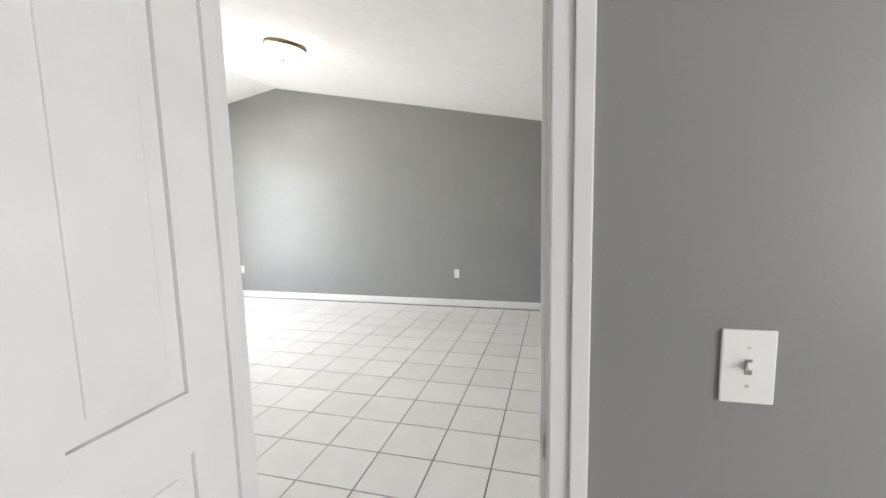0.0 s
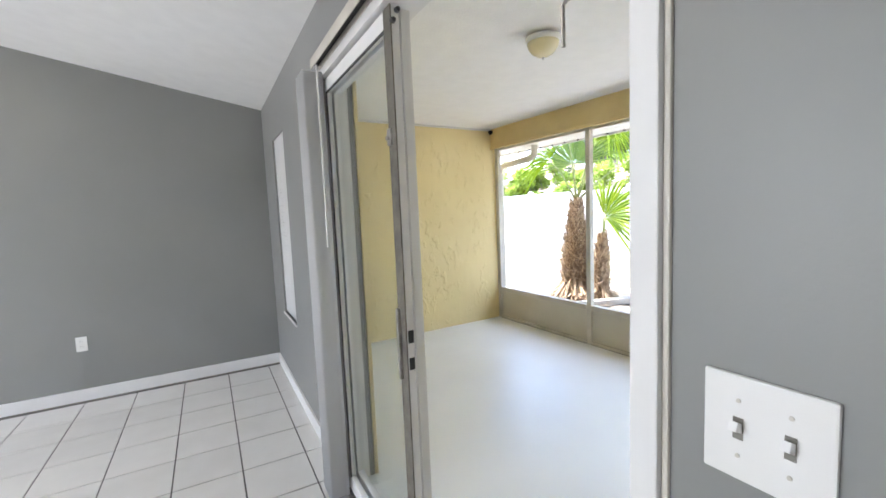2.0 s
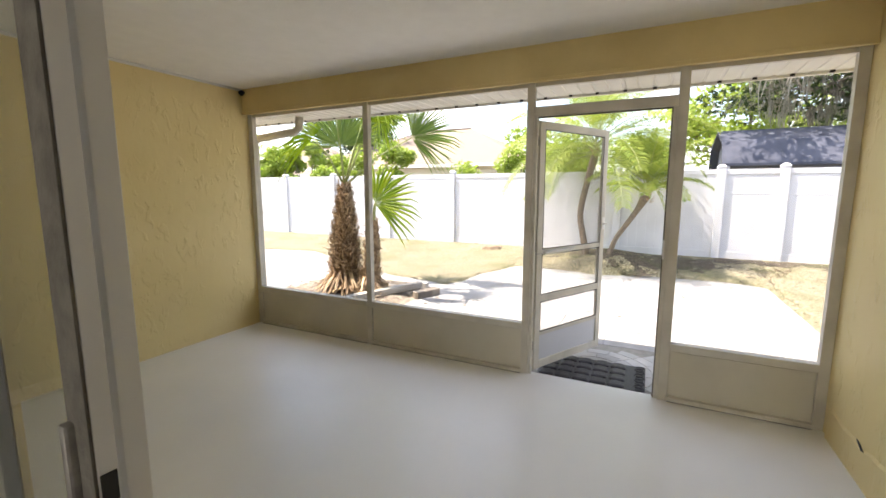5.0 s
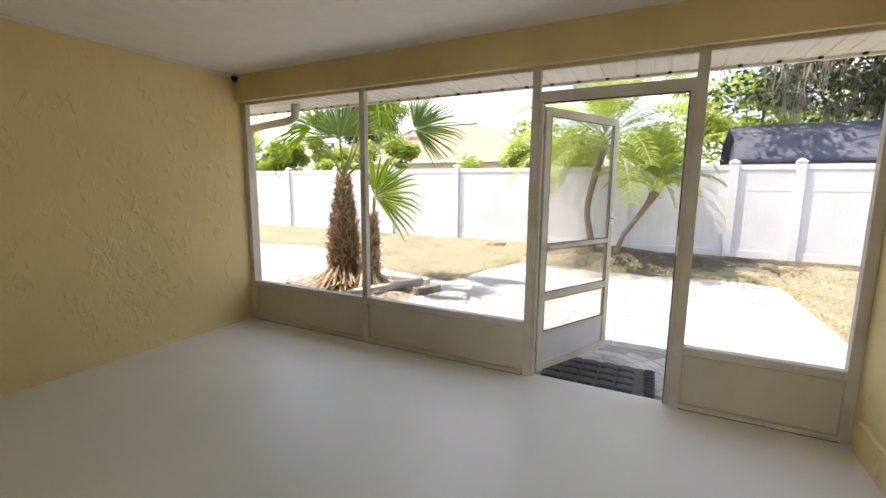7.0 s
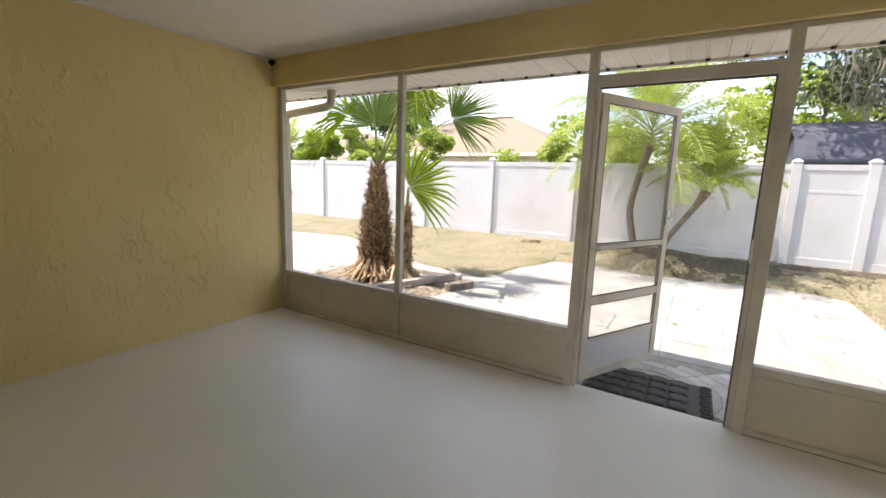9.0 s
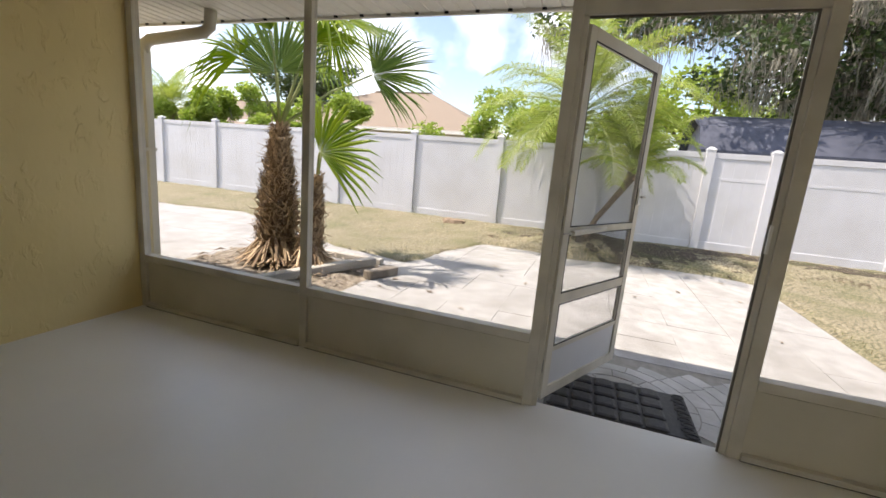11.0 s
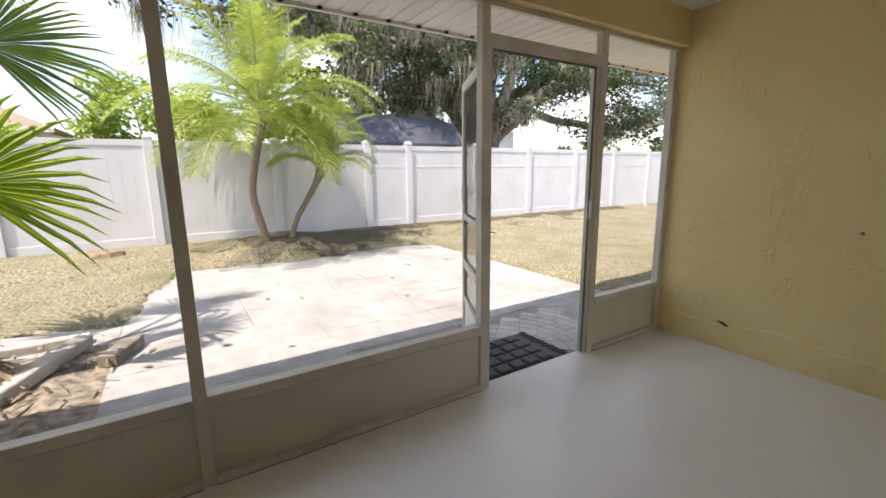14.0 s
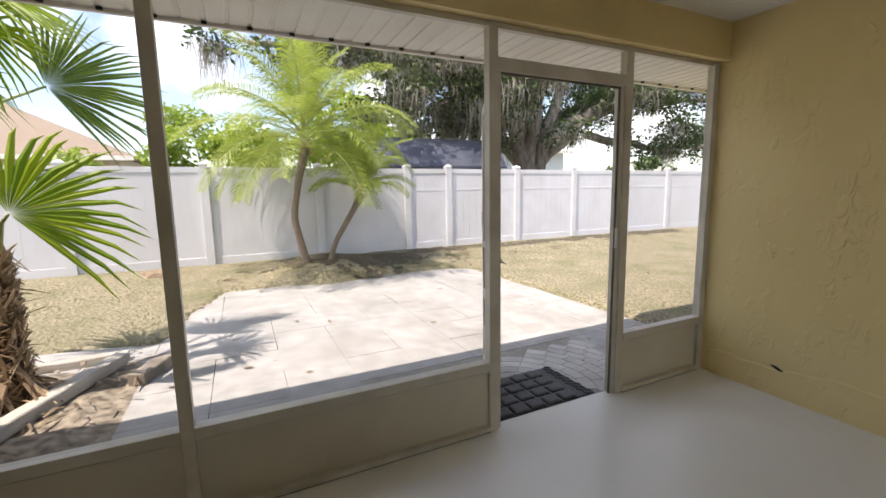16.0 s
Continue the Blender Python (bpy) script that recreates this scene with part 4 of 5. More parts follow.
def date_palm(path, radii, crown, count, length, seed, label, low=0.05, sag=2.0, pairs=80):
    rng = random.Random(seed)
    ob = thing("date_palm", None, None, label, "palm tree", "slender date palms")
    part("trunk", ringed_trunk(path, radii, 26), DATE_BARK, ob, "curved grey ringed trunk", True)
    top = Vector(path[-1])
    hv, hf = [], []
    for i in range(46):
        a, z = rng.uniform(0, 6.28), rng.uniform(-0.14, 0.12)
        r = radii[-1] * 1.15
        c = top + Vector((math.cos(a) * r, math.sin(a) * r, z))
        o = Vector((math.cos(a), math.sin(a), 0.9)).normalized()
        sd = Vector((-math.sin(a), math.cos(a), 0)) * 0.012
        k = len(hv)
        hv += [c - sd, c + sd, c + o * rng.uniform(0.05, 0.11) + sd * 0.4, c + o * 0.07 - sd * 0.4]
        hf.append((k, k + 1, k + 2, k + 3))
    stuff_part("husk", (hv, hf), HUSK, ob, "brown stubs of old leaves")
    for i in range(count):
        ring = i / count
        heading = i * 2.39996 + rng.uniform(-0.25, 0.25)
        rise = 1.42 - (1.42 - low) * ring ** 0.75 + rng.uniform(-0.12, 0.12)
        ln = length * (0.85 + 0.25 * math.sin(math.pi * ring)) * rng.uniform(0.9, 1.1)
        rib, blades = frond(rng, top + Vector((0, 0, crown * (1 - ring))), heading, rise, ln, sag * (0.55 + 0.5 * ring), pairs, 0.29 * (0.5 + length / 2.6), 0.0064)
        fr = part("frond", rib, STALK, ob)
        stuff_part("foliage", blades, DATE, fr, "narrow yellow-green leaflets")
    return ob


date_palm([(8.15, 2.67, 0.10), (8.15, 2.78, 0.6), (8.15, 2.83, 0.97), (8.15, 2.74, 1.5), (8.15, 2.62, 1.98)], [0.068, 0.054, 0.052, 0.054, 0.07], 0.36, 38, 1.74, 11,
          "slender date palm with a curved trunk and arching fronds", -0.12, 2.1)
date_palm([(8.2, 2.34, 0.10), (8.2, 2.22, 0.48), (8.2, 2.09, 0.70), (8.2, 1.88, 1.04), (8.2, 1.76, 1.28)], [0.05, 0.042, 0.042, 0.048, 0.085], 0.2, 21, 1.02, 12,
          "smaller leaning date palm with an upright crown", 0.42, 1.7, 64)


def fan_leaf(rng, ob, root, hub, axis, normal, radius, spread, count, material, droop=0.25, split=0.44):
    """A pleated fan blade on a long stalk. axis: the middle rib's way; normal: the face's."""
    root, hub = Vector(root), Vector(hub)
    axis = Vector(axis).normalized()
    normal = Vector(normal)
    normal = (normal - axis * normal.dot(axis)).normalized()
    side = axis.cross(normal)
    bend = root.lerp(hub, 0.5) + Vector((0, 0, 0.07))
    pts = [root, root.lerp(bend, 0.6), bend, bend.lerp(hub, 0.6), hub]
    fr = part("frond", tube_data(pts, [0.018, 0.014, 0.012, 0.010, 0.009], 6), STALK, ob, "long green stalk", True)
    vs, fs = [], []
    da = 2 * spread / count
    for i in range(count):
        a = -spread + (i + 0.5) * da
        ln = radius * (0.72 + 0.28 * math.cos(a * 0.62)) * rng.uniform(0.93, 1.05)

        own, yaw = rng.uniform(0.4, 1.9), rng.uniform(-0.09, 0.09)

        def at(ang, r, lift):
            sag = droop * own * (r / radius) ** 3 * radius
            ang += yaw * (r / radius) ** 2
            return hub + (axis * math.cos(ang) + side * math.sin(ang)) * r + normal * (lift - 0.10 * r * math.cos(ang)) + Vector((0, 0, -sag))
        h = da / 2
        k = len(vs)
        r1 = ln * (split + rng.uniform(-0.03, 0.05))
        vs += [at(a, 0.012, 0), at(a - h, r1 * 0.5, -0.004), at(a, r1 * 0.5, 0.010), at(a + h, r1 * 0.5, -0.004),
               at(a - h, r1, -0.008), at(a, r1, 0.014), at(a + h, r1, -0.008),
               at(a - h * 0.36, ln * 0.78, -0.004), at(a, ln * 0.78, 0.006), at(a + h * 0.36, ln * 0.78, -0.004),
               at(a + rng.uniform(-0.03, 0.03), ln, 0) + Vector((0, 0, -0.05 * radius * rng.random()))]
        fs += [(k, k + 1, k + 2), (k, k + 2, k + 3), (k + 1, k + 4, k + 5, k + 2), (k + 2, k + 5, k + 6, k + 3),
               (k + 4, k + 7, k + 8, k + 5), (k + 5, k + 8, k + 9, k + 6), (k + 7, k + 10, k + 8), (k + 8, k + 10, k + 9)]
    part("blade", (vs, fs), material, fr, "pleated green fan blade")


def husk_trunk(rng, base, top, profile, count, ob, skirt):
    """A fan palm trunk wrapped in frayed, criss-crossed leaf bases. profile: the radius from foot to top."""
    base, top = Vector(base), Vector(top)

    def radius(t):
        f = t * (len(profile) - 1)
        k = min(int(f), len(profile) - 2)
        return profile[k] + (profile[k + 1] - profile[k]) * (f - k)
    n = 9
    part("trunk", tube_data([base.lerp(top, i / n) for i in range(n + 1)], [radius(i / n) * 0.78 for i in range(n + 1)], 14), BARK, ob, smooth=True)
    vs, fs = [], []

    def sliver(foot, tip, w, th):
        k = len(vs)
        vs.extend([foot - w, foot + w, tip + w * 0.45, tip - w * 0.45, foot - w + th, foot + w + th, tip + w * 0.45 + th * 0.5, tip - w * 0.45 + th * 0.5])
        fs.extend([(k + 4, k + 5, k + 6, k + 7), (k, k + 3, k + 2, k + 1), (k, k + 4, k + 7, k + 3), (k + 1, k + 2, k + 6, k + 5), (k + 3, k + 7, k + 6, k + 2)])
    for i in range(count):
        t = (i / count) ** 0.95
        a = i * 2.39996 + rng.uniform(-0.4, 0.4)
        c, r = base.lerp(top, t), radius(t)
        out, tang = Vector((math.cos(a), math.sin(a), 0)), Vector((-math.sin(a), math.cos(a), 0))
        ln = rng.uniform(0.05, 0.13)
        for s in (-1, 1):
            foot = c + out * r * 0.76 + tang * s * rng.uniform(0.01, 0.05) + Vector((0, 0, -0.04))
            tip = c + out * (r * rng.uniform(0.88, 1.05) + rng.uniform(0.0, 0.03)) + tang * rng.uniform(-0.06, 0.06) + Vector((0, 0, ln * rng.uniform(-0.35, 0.8)))
            sliver(foot, tip, tang * rng.uniform(0.006, 0.017), out * 0.009)
        if i % 2 == 0:
            p = c + out * r * 0.9
            q = p + out * rng.uniform(0.01, 0.09) + tang * rng.uniform(-0.16, 0.16) + Vector((0, 0, rng.uniform(-0.12, 0.05)))
            sliver(p, q, Vector((0, 0, 0.004)), out * 0.004)
    for i in range(skirt):
        a = rng.uniform(0, 6.28)
        out, tang = Vector((math.cos(a), math.sin(a), 0)), Vector((-math.sin(a), math.cos(a), 0))
        p0 = base + out * profile[0] * rng.uniform(0.6, 0.95) + Vector((0, 0, rng.uniform(0.05, 0.32)))
        p2 = base + out * (profile[0] + rng.uniform(0.04, 0.20)) + tang * rng.uniform(-0.14, 0.14) + Vector((0, 0, rng.uniform(0.0, 0.12)))
        sliver(p0, p2, tang * rng.uniform(0.006, 0.02), out * 0.006 + Vector((0, 0, 0.006)))
    stuff_part("husk", (vs, fs), HUSK, ob, "shaggy brown split leaf bases")


rng = random.Random(21)
palm = thing("fan_palm", None, None, "fan palm with a shaggy brown trunk and wide leaves", "palm tree", "fan palms in the bed")
husk_trunk(rng, (4.60, 5.39, 0.0), (4.60, 5.36, 1.44), (0.225, 0.222, 0.215, 0.18, 0.115, 0.058), 720, palm, 260)
T1 = Vector((4.60, 5.36, 1.42))
for hub, axis, nrm, rad, spr, cnt, mt, dr in (
        ((4.58, 5.38, 1.94), (-0.05, 0.06, 1.0), (-1, -0.35, 0.10), 0.74, 1.6, 32, FAN_DEEP, 0.05),
        ((4.42, 5.70, 2.05), (-0.1, 0.85, 0.45), (-0.9, -0.2, 0.5), 0.62, 1.5, 30, FAN, 0.45),
        ((5.15, 5.50, 2.20), (0.9, 0.3, 0.3), (-0.4, -0.4, 0.8), 0.75, 1.6, 28, FAN_DEEP, 0.35),
        ((5.50, 4.84, 2.12), (0.10, -0.86, 0.42), (-0.92, -0.25, 0.3), 0.80, 1.42, 34, FAN_DEEP, 0.12),
        ((5.0, 5.06, 2.46), (0.1, -0.15, -1.0), (-0.85, -0.45, 0.1), 0.55, 1.25, 24, FAN, 0.1),
        ((4.75, 5.12, 2.25), (0.0, -0.35, 1.0), (-1, 0.1, 0.2), 0.58, 1.3, 26, FAN, 0.1),
        ((4.35, 5.25, 2.25), (-0.4, 0.2, 0.9), (-0.8, 0.4, -0.2), 0.5, 1.2, 24, FAN, 0.15),
        ((4.72, 4.98, 2.50), (0.25, -0.85, 0.12), (-0.35, 0.1, 0.9), 0.62, 1.5, 26, FAN, 0.4),
        ((5.25, 5.15, 2.62), (0.85, -0.4, 0.25), (-0.3, -0.1, 0.9), 0.75, 1.5, 26, FAN_DEEP, 0.2)):
    fan_leaf(rng, palm, T1, hub, axis, nrm, rad, spr, cnt, mt, dr)
palm2 = thing("fan_palm", None, None, "young fan palm with one bright split leaf", "palm tree", "fan palms in the bed")
husk_trunk(rng, (4.60, 4.98, 0.0), (4.62, 4.92, 0.98), (0.13, 0.115, 0.09, 0.045), 300, palm2, 70)
T2 = Vector((4.62, 4.91, 0.96))
for hub, axis, nrm, rad, spr, cnt, mt, dr, sp in (
        ((4.48, 4.79, 1.20), (0.06, -0.84, 0.55), (-0.95, -0.10, 0.12), 0.69, 1.42, 20, FAN, 0.18, 0.46),
        ((4.80, 4.95, 1.36), (0.6, 0.1, 0.75), (-0.5, 0.1, 0.85), 0.40, 1.3, 18, FAN_DEEP, 0.4, 0.4)):
    fan_leaf(rng, palm2, T2, hub, axis, nrm, rad, spr, cnt, mt, dr, sp)


def leaf_cloud(rng, blobs, per, size, flat=0.6):
    """Many small leaves in uneven clumps. blobs: centre and radii."""
    vs, fs = [], []
    for c, rx, ry, rz in blobs:
        c = Vector(c)
        for _ in range(per):
            d = Vector((rng.gauss(0, 1), rng.gauss(0, 1), rng.gauss(0, 1))).normalized() * rng.random() ** 0.45
            p = c + Vector((d.x * rx, d.y * ry, d.z * rz))
            a = Vector((rng.gauss(0, 1), rng.gauss(0, 1), rng.gauss(0, flat))).normalized()
            b = a.cross(Vector((rng.gauss(0, 1), rng.gauss(0, 1), rng.gauss(0, 1)))).normalized()
            s = size * rng.uniform(0.6, 1.3)
            k = len(vs)
            vs += [p - a * s, p + b * s * 0.42, p + a * s, p - b * s * 0.42]
            fs.append((k, k + 1, k + 2, k + 3))
    return vs, fs


def bush(name, label, base, clumps, spread, per, size, material, seed):
    """A shrub: several stems and a loose crown of leaf clumps."""
    rng = random.Random(seed)
    ob = thing(name, None, None, label, "shrub")
    stems, blobs = [], []
    for i in range(clumps):
        c = Vector(base) + Vector((rng.uniform(-1, 1) * spread[0], rng.uniform(-1, 1) * spread[1], spread[2] * rng.uniform(0.35, 1.0)))
        stems.append(tube_data([Vector(base) + Vector((rng.uniform(-0.2, 0.2), rng.uniform(-0.2, 0.2), 0)), Vector(base).lerp(c, 0.6) + Vector((0, 0, 0.2)), c], [0.03, 0.018, 0.006], 5))
        r = rng.uniform(0.22, 0.42)
        blobs.append((c, r, r, r * 0.8))
    stuff_part("stem_cluster", join_data(*stems), OAKBARK, ob)
    stuff_part("crown", leaf_cloud(rng, blobs, per, size), material, ob, "leafy yellow-green crown")
    return ob


bush("hedge_bush", "bright green leafy bush behind the fence", (10.0, 4.0, -0.1), 26, (0.5, 0.9, 2.75), 380, 0.055, HEDGE, 31)
bush("hedge_bush", "bright green leafy bush behind the fence", (10.1, 2.4, -0.1), 24, (0.5, 0.9, 2.45), 360, 0.055, HEDGE, 32)
bush("hedge_bush", "small green bush showing over the fence", (10.2, 6.1, -0.1), 7, (0.3, 0.45, 2.1), 170, 0.055, HEDGE, 33)
for i, y in enumerate((9.6, 11.6, 13.8, 16.2, 18.6)):
    bush("hedge_bush", "broad green shrub rising above the fence", (10.6, y, -0.1), 26, (0.6, 1.35, 2.6 + 0.25 * (i % 2)), 420, 0.07, HEDGE, 40 + i)
date_palm([(10.6, 14.6, -0.1), (10.6, 14.6, 1.2), (10.6, 14.5, 2.1)], [0.09, 0.08, 0.09], 0.2, 22, 1.3, 14, "feathery palm beyond the fence")
bush("hedge_bush", "dense dark shrubs along the far lot", (11.3, -9.0, -0.1), 14, (0.5, 2.2, 2.3), 150, 0.09, OAKLEAF, 61)
bush("hedge_bush", "dense dark shrubs along the far lot", (12.0, -13.0, -0.1), 16, (0.6, 2.8, 2.5), 150, 0.1, OAKLEAF, 62)


def limb(path, r0, r1, sides=9):
    pts = []
    for i in range(13):
        f = i / 12 * (len(path) - 1)
        k = min(int(f), len(path) - 2)
        p = Vector(path[k]).lerp(Vector(path[k + 1]), f - k)
        pts.append(p + Vector((noise.noise(p * 0.9), noise.noise(p * 0.9 + Vector((7, 0, 0))), noise.noise(p * 0.9 + Vector((0, 9, 0))))) * 0.22)
    return tube_data(pts, [r0 + (r1 - r0) * i / 12 for i in range(13)], sides), pts


def big_tree(name, label, limbs, blob_r, per, size, leaf, moss, seed, moss_len=1.3, bare=None):
    """bare: (y0, y1, z), a stretch in front of the trunk with few leaves below z."""
    rng = random.Random(seed)
    ob = thing(name, None, None, label, "tree")
    blobs, anchors = [], []
    for n, (path, r0, r1) in enumerate(limbs):
        geo, pts = limb(path, r0, r1)
        part("trunk" if n == 0 else "limb", geo, OAKBARK, ob, smooth=True)
        if n:
            twigs = []
            for p in pts[4:]:
                for _ in range(3):
                    c = p + Vector((rng.gauss(0, 0.9), rng.gauss(0, 0.9), rng.uniform(-0.3, 1.0)))
                    if bare and bare[0] < c.y < bare[1] and c.z < bare[2] and rng.random() < 0.85:
                        continue
                    twigs.append(tube_data([p, p.lerp(c, 0.5) + Vector((0, 0, 0.12)), c], [r1 * 0.6, r1 * 0.35, 0.008], 4))
                    blobs.append((c, blob_r * rng.uniform(0.6, 1.2), blob_r * rng.uniform(0.6, 1.2), blob_r * 0.55))
                    anchors.append(c)
            if twigs:
                stuff_part("twig_spray", join_data(*twigs), OAKBARK, ob)
    stuff_part("crown", leaf_cloud(rng, blobs, per, size), leaf, ob, "open crown of small dark leaves")
    if moss:
        vs, fs = [], []
        for _ in range(moss):
            a = rng.choice(anchors)
            if bare and a.y < bare[0] + 0.8 and rng.random() < 0.65:
                continue
            ln = moss_len * rng.uniform(0.35, 1.0)
            for _ in range(26):
                x, y = a.x + rng.gauss(0, 0.24), a.y + rng.gauss(0, 0.24)
                z0 = a.z - rng.uniform(0, 0.1)
                l1 = ln * rng.uniform(0.4, 1.0)
                ang = rng.uniform(0, 3.14)
                w = rng.uniform(0.008, 0.022)
                k = len(vs)
                for q in range(5):
                    f = q / 4
                    ww = w * (1.0 - 0.75 * f)
                    ox, oy = 0.06 * math.sin(f * 5 + ang * 2), 0.06 * math.cos(f * 4 + ang * 3)
                    vs += [Vector((x + ox - math.cos(ang) * ww, y + oy - math.sin(ang) * ww, z0 - l1 * f)), Vector((x + ox + math.cos(ang) * ww, y + oy + math.sin(ang) * ww, z0 - l1 * f))]
                fs += [(k + 2 * q, k + 2 * q + 1, k + 2 * q + 3, k + 2 * q + 2) for q in range(4)]
        stuff_part("hanging_moss", (vs, fs), MOSS, ob, "grey strands of hanging moss")
    return ob


OAK = Vector((14.6, -6.6, -0.1))
big_tree("oak_tree", "spreading live oak hung with grey moss", (
    ((OAK, OAK + Vector((0.1, 0.1, 1.4)), OAK + Vector((0.0, 0.1, 2.4))), 0.50, 0.46),
    ((OAK + Vector((-0.1, 0.2, 1.6)), OAK + Vector((-0.25, 0.45, 3.2)), OAK + Vector((-0.1, 0.95, 5.2)), OAK + Vector((0, 1.4, 6.6))), 0.34, 0.10),
    ((OAK + Vector((-0.1, -0.1, 1.7)), OAK + Vector((-0.3, -0.35, 3.4)), OAK + Vector((-0.2, -1.1, 5.2)), OAK + Vector((0, -1.3, 6.8))), 0.32, 0.10),
    ((OAK + Vector((-0.3, -0.3, 3.0)), OAK + Vector((-0.5, -1.6, 4.0)), OAK + Vector((-0.6, -3.0, 4.3)), OAK + Vector((-0.6, -4.6, 5.0))), 0.24, 0.10),
    ((OAK + Vector((0, 0.1, 2.0)), OAK + Vector((-0.3, 0.9, 3.6)), OAK + Vector((-0.9, 3.2, 4.9)), OAK + Vector((-1.6, 6.6, 5.2)), OAK + Vector((-1.8, 9.6, 5.0))), 0.34, 0.06),
    ((OAK + Vector((0, 0.1, 2.1)), OAK + Vector((-0.8, 0.5, 4.0)), OAK + Vector((-2.0, 1.6, 5.0)), OAK + Vector((-2.8, 3.8, 5.2))), 0.30, 0.06),
    ((OAK + Vector((0, 0.0, 2.1)), OAK + Vector((0.2, -0.4, 4.6)), OAK + Vector((0.2, -0.2, 6.5)), OAK + Vector((0.0, 0.6, 8.0))), 0.32, 0.06),
    ((OAK + Vector((0, -0.1, 2.0)), OAK + Vector((-0.8, -2.2, 4.4)), OAK + Vector((-1.5, -4.8, 5.0)), OAK + Vector((-2.0, -8.0, 4.9))), 0.19, 0.06),
    ((OAK + Vector((0, -0.1, 2.2)), OAK + Vector((0.8, -2.0, 4.4)), OAK + Vector((1.0, -4.6, 5.4)), OAK + Vector((1.2, -8.0, 5.8))), 0.28, 0.06),
    ((OAK + Vector((0, 0.1, 2.2)), OAK + Vector((1.0, 1.6, 4.4)), OAK + Vector((1.2, 3.8, 5.8)), OAK + Vector((1.2, 6.5, 6.4))), 0.28, 0.06),
    ((OAK + Vector((0.2, -3.0, 3.6)), OAK + Vector((-0.6, -5.5, 3.0)), OAK + Vector((-0.8, -8.5, 3.2)), OAK + Vector((-1.0, -12.0, 3.6))), 0.18, 0.05),
    ((OAK + Vector((-0.3, 0.9, 3.5)), OAK + Vector((-0.7, 2.2, 3.6)), OAK + Vector((-1.0, 4.0, 3.7)), OAK + Vector((-1.2, 5.2, 3.9))), 0.14, 0.05),
), 0.95, 190, 0.095, OAKLEAF, 780, 51, 1.25, (OAK.y - 2.2, OAK.y + 1.0, 5.6))
FAR_TREE = Vector((23.0, 19.0, -0.1))
big_tree("broadleaf_tree", "dark round broadleaf tree beyond the roofs", (
    ((FAR_TREE, FAR_TREE + Vector((0, 0, 2.0)), FAR_TREE + Vector((0, 0, 3.2))), 0.3, 0.2),
    ((FAR_TREE + Vector((0, 0, 2.5)), FAR_TREE + Vector((0, 0.8, 4.4)), FAR_TREE + Vector((0, 1.4, 5.4))), 0.14, 0.04),
    ((FAR_TREE + Vector((0, 0, 2.5)), FAR_TREE + Vector((0, -0.8, 4.4)), FAR_TREE + Vector((0, -1.4, 5.4))), 0.14, 0.04),
    ((FAR_TREE + Vector((0, 0, 2.8)), FAR_TREE + Vector((-0.4, 0, 5.0)), FAR_TREE + Vector((-0.5, 0.2, 6.4))), 0.14, 0.04),
), 0.8, 70, 0.16, OAKLEAF, 0, 52)
PALE_TREE = Vector((20.0, -1.5, -0.1))
big_tree("broadleaf_tree", "pale green tree beyond the shed", (
    ((PALE_TREE, PALE_TREE + Vector((0, 0, 1.5)), PALE_TREE + Vector((0, 0, 2.4))), 0.2, 0.15),
    ((PALE_TREE + Vector((0, 0, 2.0)), PALE_TREE + Vector((0, 1.2, 3.2)), PALE_TREE + Vector((0, 2.4, 3.9))), 0.1, 0.04),
    ((PALE_TREE + Vector((0, 0, 2.0)), PALE_TREE + Vector((0, -1.2, 3.2)), PALE_TREE + Vector((0, -2.4, 3.8))), 0.1, 0.04),
    ((PALE_TREE + Vector((0, 0, 2.2)), PALE_TREE + Vector((-0.4, 0, 3.6)), PALE_TREE + Vector((-0.5, 0.2, 4.6))), 0.1, 0.04),
), 0.75, 60, 0.14, HEDGE, 0, 53)

# ---- fence ----
FX, F_TOP = 9.15, 1.74
fence = thing("fence", None, None, "white vinyl privacy fence with capped posts", "fence")
POST_Y = [18.4, 16.6, 14.8, 13.0, 11.2, 9.45, 7.68, 5.88, 4.08, 2.28, 0.58, -0.33, -2.04, -3.70, -5.40, -7.05, -8.75, -10.5, -12.3, -14.1]
cap_bm = revolve([(0.098, 0.0), (0.098, 0.022), (0.080, 0.030), (0.05, 0.052), (0.006, 0.064)], 4)
cap_me = to_mesh("cap", ([Matrix.Rotation(math.pi / 4, 4, "Z") @ v for v in cap_bm[0]], cap_bm[1]), VINYL)
post_me = to_mesh("fence_post", boxes(((-0.064, -0.064, 0), (0.064, 0.064, F_TOP + 0.03)), bevel=0.006), VINYL)
for y in POST_Y:
    p = new("fence_post", post_me)
    p.parent, p.location = fence, (FX, y, 0.0)
    c = new("cap", cap_me)
    c.parent, c.location = p, (0, 0, F_TOP + 0.03)
